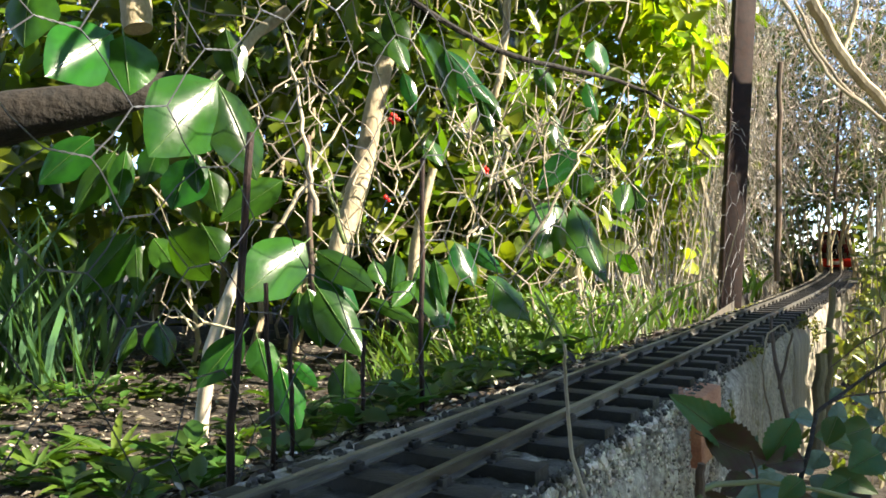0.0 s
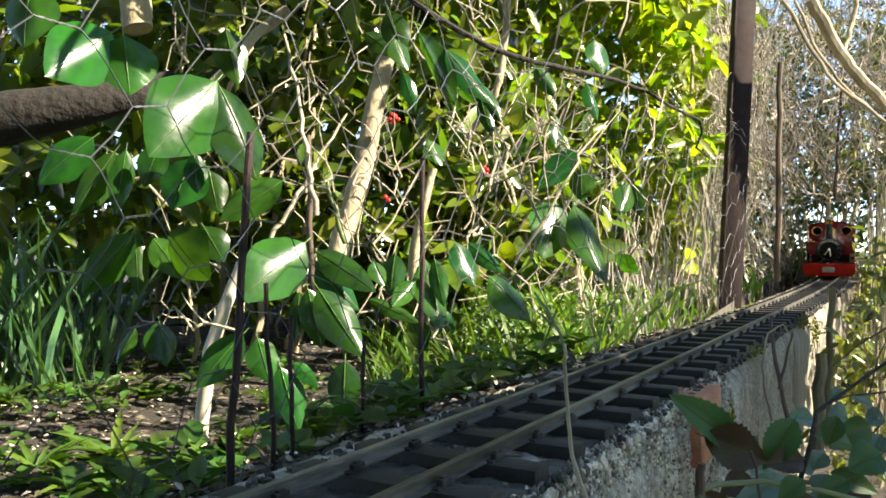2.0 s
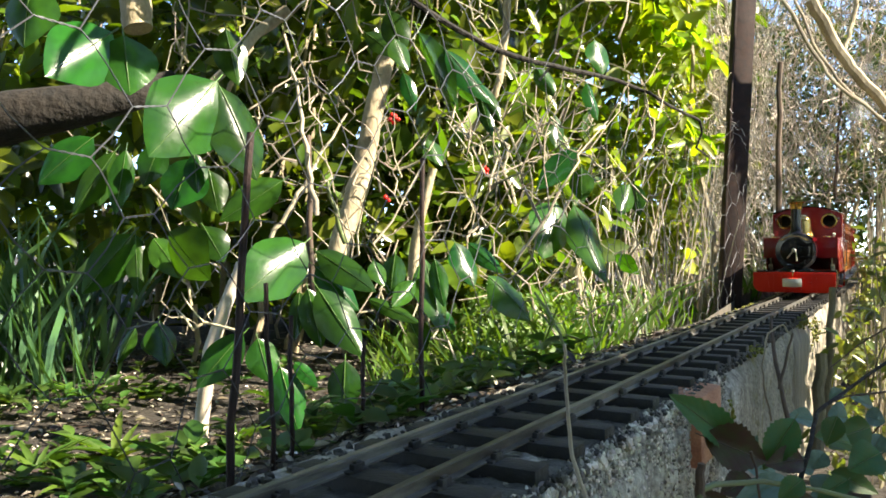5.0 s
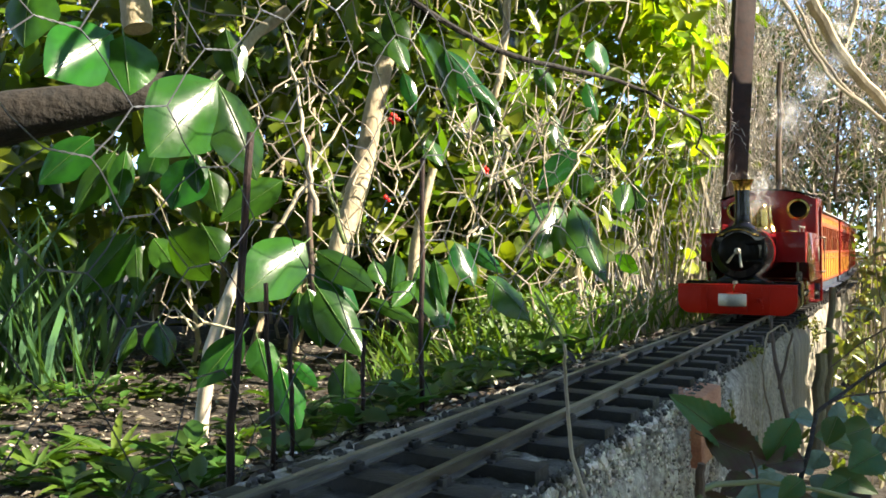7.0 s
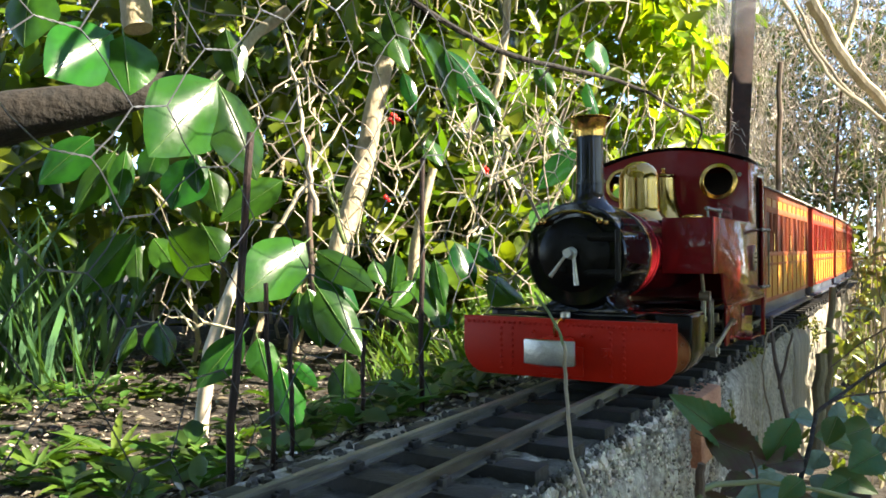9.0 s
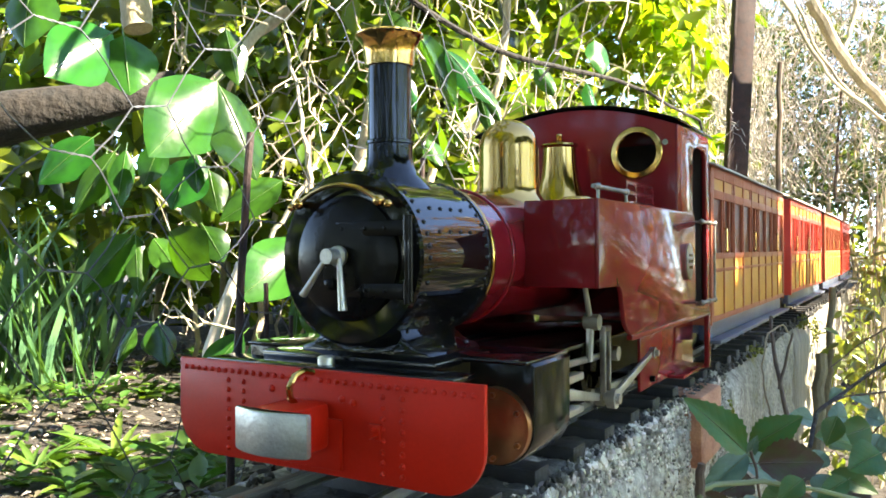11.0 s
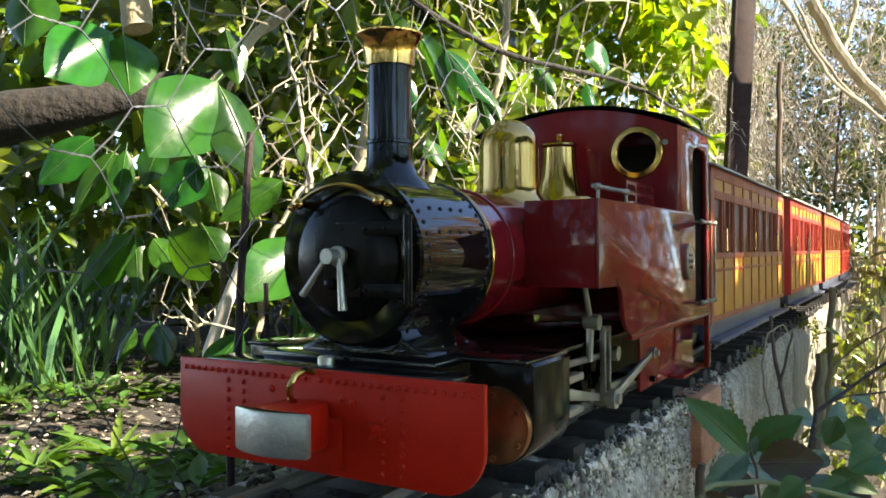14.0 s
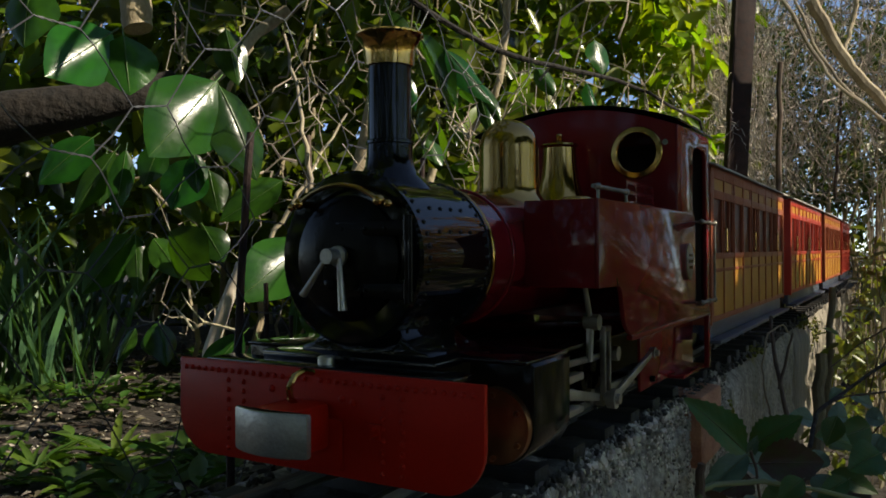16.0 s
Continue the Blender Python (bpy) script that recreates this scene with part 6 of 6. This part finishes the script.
# a dry stalk that leans across the line until the engine pushes it over
STALK_FOOT = Vector((0.095, -0.074, -0.021))
dry_stalk = tagged(empty("dry_stalk", Matrix.Translation(STALK_FOOT)), "thin pale dry stalk leaning beside the track", "stem")
for name, pts, r0, r1, mat in (("stalk", [(0.095, -0.074, -0.021), (0.085, -0.074, -0.003), (0.078, -0.072, 0.013), (0.075, -0.069, 0.029), (0.073, -0.067, 0.049), (0.072, -0.066, 0.062)], 0.0011, 0.0008, "twig"),
                               ("tip", [(0.072, -0.066, 0.061), (0.069, -0.065, 0.068), (0.063, -0.064, 0.077), (0.056, -0.063, 0.085)], 0.0008, 0.0005, "green_stem")):
    bm = bmesh.new()
    line = []
    for k, (a, b) in enumerate(zip(pts, pts[1:])):
        line += wander(a, b, 3, 0.0004, k)[:-1]
    tube(bm, [p - STALK_FOOT for p in line + [Vector(pts[-1])]], r0, 8, r1)
    part(name, bm, mat, dry_stalk)


def bed(name, label, category, mat, n, lo, hi, size, seed, aspect=0.42, clump=7, spread=0.05, hollow=0.1, stems=0.006, foot=-0.26, strip=False, band=False):
    """A straight bed of leafy growth between two corners."""
    nr = np.random.default_rng(seed)
    m = n // clump
    C = nr.uniform(lo, hi, (m * 3, 3))
    # band cuts the crown so that its shade takes the engine and wall
    keep = np.array([noise.noise(Vector(p * 3.4)) > hollow - 0.35 + (0.0 if not band or p[2] < 0.757 * p[0] - (0.02 if p[1] < 0.55 else 0.04) else 0.18 if p[2] < 0.757 * p[0] + (0.03 if p[1] < 0.55 else 0.01) else 0.55) and (not strip or p[2] < -0.03 or p[0] > 0.207 - 0.045 * (p[1] + 0.4))
                     and (not band or -0.20 < p[2] - 0.757 * p[0] < (0.17 if p[1] < 0.95 else -0.02)) for p in C])
    C = C[keep][:m]
    m = len(C)
    shoots = unit_rand(nr, m) + np.array([0.0, -0.1, 0.5])
    idx = np.repeat(np.arange(m), clump)
    k = len(idx)
    cen = C[idx] + shoots[idx] * spread * nr.uniform(-1, 1, (k, 1)) + unit_rand(nr, k) * spread * 0.35
    d = unit_rand(nr, k) * 0.9 + shoots[idx] * 0.5 + np.array([0, 0, -0.2])
    nm = unit_rand(nr, k) * 0.8 + np.array([0.2, -0.2, 0.8])
    ln = nr.uniform(size[0], size[1], k)
    V, F = leaves(cen, d, nm, ln, ln * nr.uniform(aspect * 0.85, aspect * 1.15, k))
    root = tagged(empty(name), label, category)
    tagged(soup("crown", V, F, mat, root), kind="stuff")
    rg = random.Random(seed)
    bm = bmesh.new()
    for j in range(max(6, m // 25)):
        p = Vector(C[rg.randrange(m)].tolist())
        tube(bm, wander((p.x + rg.uniform(-0.05, 0.05), p.y + rg.uniform(-0.05, 0.05), foot), p, 9, 0.02, j + seed), rg.uniform(stems * 0.4, stems), 6, stems * 0.2)
    tagged(part("branchwork", bm, "stem", root), kind="stuff")
    return root


# weeds in the narrow strip between the wall and the open side
bed("weeds", "pale sunlit weeds and stems beside the wall", "weeds", "olive", 3200, (0.085, 0.85, -0.26), (0.24, 2.8, 0.12), (0.012, 0.030), 71, clump=5, spread=0.03, stems=0.0022, strip=True)
bed("evergreen_bush", "fine-leaved bush with sunlit tips past the wall", "shrub", "olive", 4200, (0.15, 3.0, -0.2), (0.50, 4.2, 0.85), (0.018, 0.036), 72, clump=6, spread=0.04, hollow=0.2)
# unseen tree crown, added on the open side; broken shade for the line's near end
def build_shade_tree():
    nr = np.random.default_rng(73)
    root = bed("shade_tree", "spreading unseen evergreen tree added on the open side for shade", "tree", "camellia_under", 15000, (0.95, -0.9, 0.58), (1.65, 1.25, 1.40), (0.05, 0.085), 73, hollow=0.08, stems=0.01, foot=0.62, band=True)
    trunk = [Vector((1.55, -0.75, -0.3)), Vector((1.53, -0.68, 0.1)), Vector((1.45, -0.55, 0.5)), Vector((1.36, -0.30, 0.8)), Vector((1.30, 0.1, 1.0)), Vector((1.30, 0.6, 1.1)), Vector((1.28, 1.0, 1.15))]
    bm = bmesh.new()
    fine = []
    for k, (a, b) in enumerate(zip(trunk, trunk[1:])):
        fine += wander(a, b, 4, 0.01, k)[:-1]
    tube(bm, fine + [trunk[-1]], 0.07, 12, 0.015)
    part("trunk", bm, "shaded_dark_bark", root)
    for k in range(7):
        a = trunk[3 + k % 3].lerp(trunk[4 + k % 3], nr.uniform(0, 1))
        b = a + Vector((nr.uniform(-0.3, 0.3), nr.uniform(-0.3, 0.3), nr.uniform(0.0, 0.25)))
        bm = bmesh.new()
        tube(bm, wander(a, b, 6, 0.015, 30 + k), 0.016, 8, 0.005)
        part("limb", bm, "shaded_dark_bark", root)


build_shade_tree()
# unseen sunlit growth on the open side, added for bounce and tank reflections
bed("unseen_beech_hedge", "unseen sunlit beech hedge, dry golden-brown leaves for the tank's reflections", "hedge", "dry_leaf", 8000, (0.55, 2.0, -0.24), (1.8, 3.6, 1.35), (0.035, 0.07), 79, hollow=0.02)
bed("unseen_rough_growth", "unseen sunlit rough growth added on the open side for bounce", "plants", "olive", 9000, (0.42, -1.4, -0.28), (3.0, 4.2, -0.20), (0.03, 0.07), 80, hollow=-0.3, stems=0.002, foot=-0.30)
# unseen hedges behind and round the garden, added to cover sky in reflections
bed("reflection_hedge", "tall unseen evergreen hedge added behind the near end to darken reflections", "hedge", "camellia_under", 16000, (-2.3, -2.3, -0.2), (2.2, -1.5, 3.4), (0.08, 0.14), 74, hollow=-0.4)

bed("reflection_hedge", "tall unseen sunlit hedge added across the garden for the tank's reflections", "hedge", "laurel", 9000, (3.1, -1.6, -0.2), (3.8, 6.0, 1.9), (0.08, 0.13), 75, hollow=-0.2)

bed("reflection_hedge", "tall unseen hedge added at the far end to keep sky off the tank", "hedge", "olive", 7000, (0.75, 4.6, -0.2), (4.2, 5.4, 2.0), (0.07, 0.12), 76, hollow=-0.2)

bed("evergreen_bush", "dark bush where the line leaves the garden", "shrub", "camellia_under", 2600, (-0.5, 4.75, -0.2), (0.6, 5.3, 0.7), (0.03, 0.06), 78, hollow=-0.3)

# dry and green stems standing in the strip
rng = random.Random(77)
bm = bmesh.new()
for k in range(260):
    y = rng.uniform(0.9, 2.7)
    x = rng.uniform(0.085, 0.20)
    if x < 0.207 - 0.040 * (y + 0.4):
        continue
    a = Vector((x, y, -0.27))
    tube(bm, wander(a, a + Vector((rng.uniform(-0.02, 0.03), rng.uniform(-0.1, 0.1), rng.uniform(0.2, 0.55))), 6, 0.008, k), rng.uniform(0.0012, 0.0028), 5, 0.0007)
tagged(part("dry_stems", bm, "twig"), "thin dry weed stems standing beside the wall", "stems", kind="stuff")


# ---- steam from the chimney, in torn puffs ----
def build_puff(seed):
    """A puff of four crumpled sheets of vapour at several turns."""
    rng = random.Random(seed)
    bm = bmesh.new()
    for k in range(4):
        turn = Matrix.Rotation(rng.uniform(0, 3.1), 4, "Z") @ Matrix.Rotation(rng.uniform(0.8, 2.3), 4, "X")
        rings = [[bm.verts.new((0, 0, 0))]]
        for r in (0.012, 0.024, 0.034, 0.043):
            ring = []
            for i in range(14):
                a = 2 * math.pi * i / 14
                p = Vector((r * math.cos(a), r * math.sin(a), 0))
                ring.append(bm.verts.new(turn @ (p + Vector((0, 0, noise.noise(p * 45 + Vector((seed, k, 0))) * 0.016)))))
            rings.append(ring)
        for A, B in zip(rings, rings[1:]):
            for i in range(14):
                n = (i + 1) % 14
                bm.faces.new((A[0], B[i], B[n]) if len(A) == 1 else (A[i], B[i], B[n], A[n]))
    ob = part("steam_puff", bm, "steam", smooth=180)
    return tagged(ob, "thin white torn puff of drifting steam", "steam", group="steam from the chimney")


PUFF_TIMES = [0.3, 1.1, 1.9, 2.5, 3.1, 3.7, 4.4, 5.0, 5.5, 5.9, 6.2, 6.5, 6.8, 7.2, 7.7, 8.3]
puffs = [build_puff(k) for k in range(len(PUFF_TIMES))]


# ---- what moves ----
TRAIN = [(0.0, 3.95), (0.5, 3.70), (1.0, 3.25), (1.5, 2.82), (2.0, 2.48), (2.5, 2.23), (3.0, 2.04), (3.5, 1.84), (4.0, 1.655), (4.8, 1.41), (5.6, 1.185),
         (6.5, 0.920), (7.0, 0.730), (7.5, 0.552), (8.0, 0.388), (8.5, 0.244), (9.0, 0.108), (9.2, 0.050), (9.7, -0.069), (10.2, -0.137), (10.7, -0.155), (16.0, -0.155)]


def train_at(t):
    for (a, s), (b, u) in zip(TRAIN, TRAIN[1:]):
        if t <= b:
            return s + (u - s) * (t - a) / (b - a)
    return TRAIN[-1][1]


def motions():
    walk(loco, [(t, on_track(s, 0.375)) for t, s in TRAIN])
    for c, d in zip(coaches, COACH_AT):
        walk(c, [(t, on_track(s + d, COACH_L)) for t, s in TRAIN])
    # wheels and rods: the crank turns with the distance run; at rest it points low and back
    turn_rows, times = [], []
    t = 0.0
    while t < 10.7:
        times.append(round(t, 3))
        t += 1 / 30
    times += [10.7, 16.0]
    rest = radians(-128)
    for t in times:
        turn_rows.append((t, rest + (train_at(t) - TRAIN[-1][1]) / WHEEL_R))
    for w, y in zip(loco_wheels, AXLES):
        walk(w, [(t, Matrix.Translation((0, y, RAIL_TOP + WHEEL_R)) @ Matrix.Rotation(a, 4, "X")) for t, a in turn_rows])

    def pin(y, a):
        return Vector((0, y - CRANK * math.sin(a), RAIL_TOP + WHEEL_R + CRANK * math.cos(a)))

    for ob in loco_rods["coupling_rod"]:
        walk(ob, [(t, Matrix.Translation(pin(AXLES[0], a))) for t, a in turn_rows])
    rows, back = [], []
    for t, a in turn_rows:
        p = pin(AXLES[0], a)
        rows.append((t, Matrix.Translation(p) @ Matrix.Rotation(-math.asin((0.0325 - p.z) / 0.058), 4, "X")))
        far = Vector((0, AXLES[0] + 0.085, 0.0385)) - p
        back.append((t, Matrix.Translation(p) @ Matrix.Rotation(math.atan2(far.z, far.y), 4, "X")))
    for ob in loco_rods["return_rod"]:
        walk(ob, back)
    for ob in loco_rods["connecting_rod"]:
        walk(ob, rows)
    # each puff rides in the smokebox until it is let go, then rises, slows and drifts off
    for k, (ob, t0) in enumerate(zip(puffs, PUFF_TIMES)):
        rg = random.Random(90 + k)
        rows = [(t, on_track(train_at(t), 0.375) @ Matrix.Translation((0, 0.055, 0.1))) for t, s in TRAIN if t < t0]
        start = on_track(train_at(t0), 0.375) @ Vector((0, 0.055, 0.1))
        rows.append((t0, Matrix.Translation(start)))
        dx, dy, spin = rg.uniform(0.02, 0.10), rg.uniform(0.02, 0.16), rg.uniform(-0.5, 0.5)
        for dt, up in ((0.25, 0.13), (0.7, 0.24), (1.5, 0.42), (3.0, 0.85), (6.5, 3.2)):
            if t0 + dt < 16.0:
                rows.append((t0 + dt, Matrix.Translation(start + Vector((dx * dt, dy * dt, up))) @ Matrix.Rotation(spin * min(dt, 2.0), 4, "Z")))
        rows.append((16.0, rows[-1][1]))
        walk(ob, rows)
    # bramble leaves are brushed aside as the engine comes up
    for ob, m in bramble_moves:
        start = Matrix.LocRotScale(ob.matrix_basis.translation, ob.matrix_basis.to_quaternion(), None)
        walk(ob, [(0.0, start), (9.6, start), (10.6, m), (16.0, m)])
    up = Matrix.Translation(STALK_FOOT)
    over = up @ Matrix.Rotation(radians(62), 4, Vector((0.55, 0.83, 0.0)))
    down = up @ Matrix.Rotation(radians(88), 4, Vector((0.55, 0.83, 0.0)))
    walk(dry_stalk, [(0.0, up), (9.45, up), (9.9, over), (10.4, down), (16.0, down)])


motions()
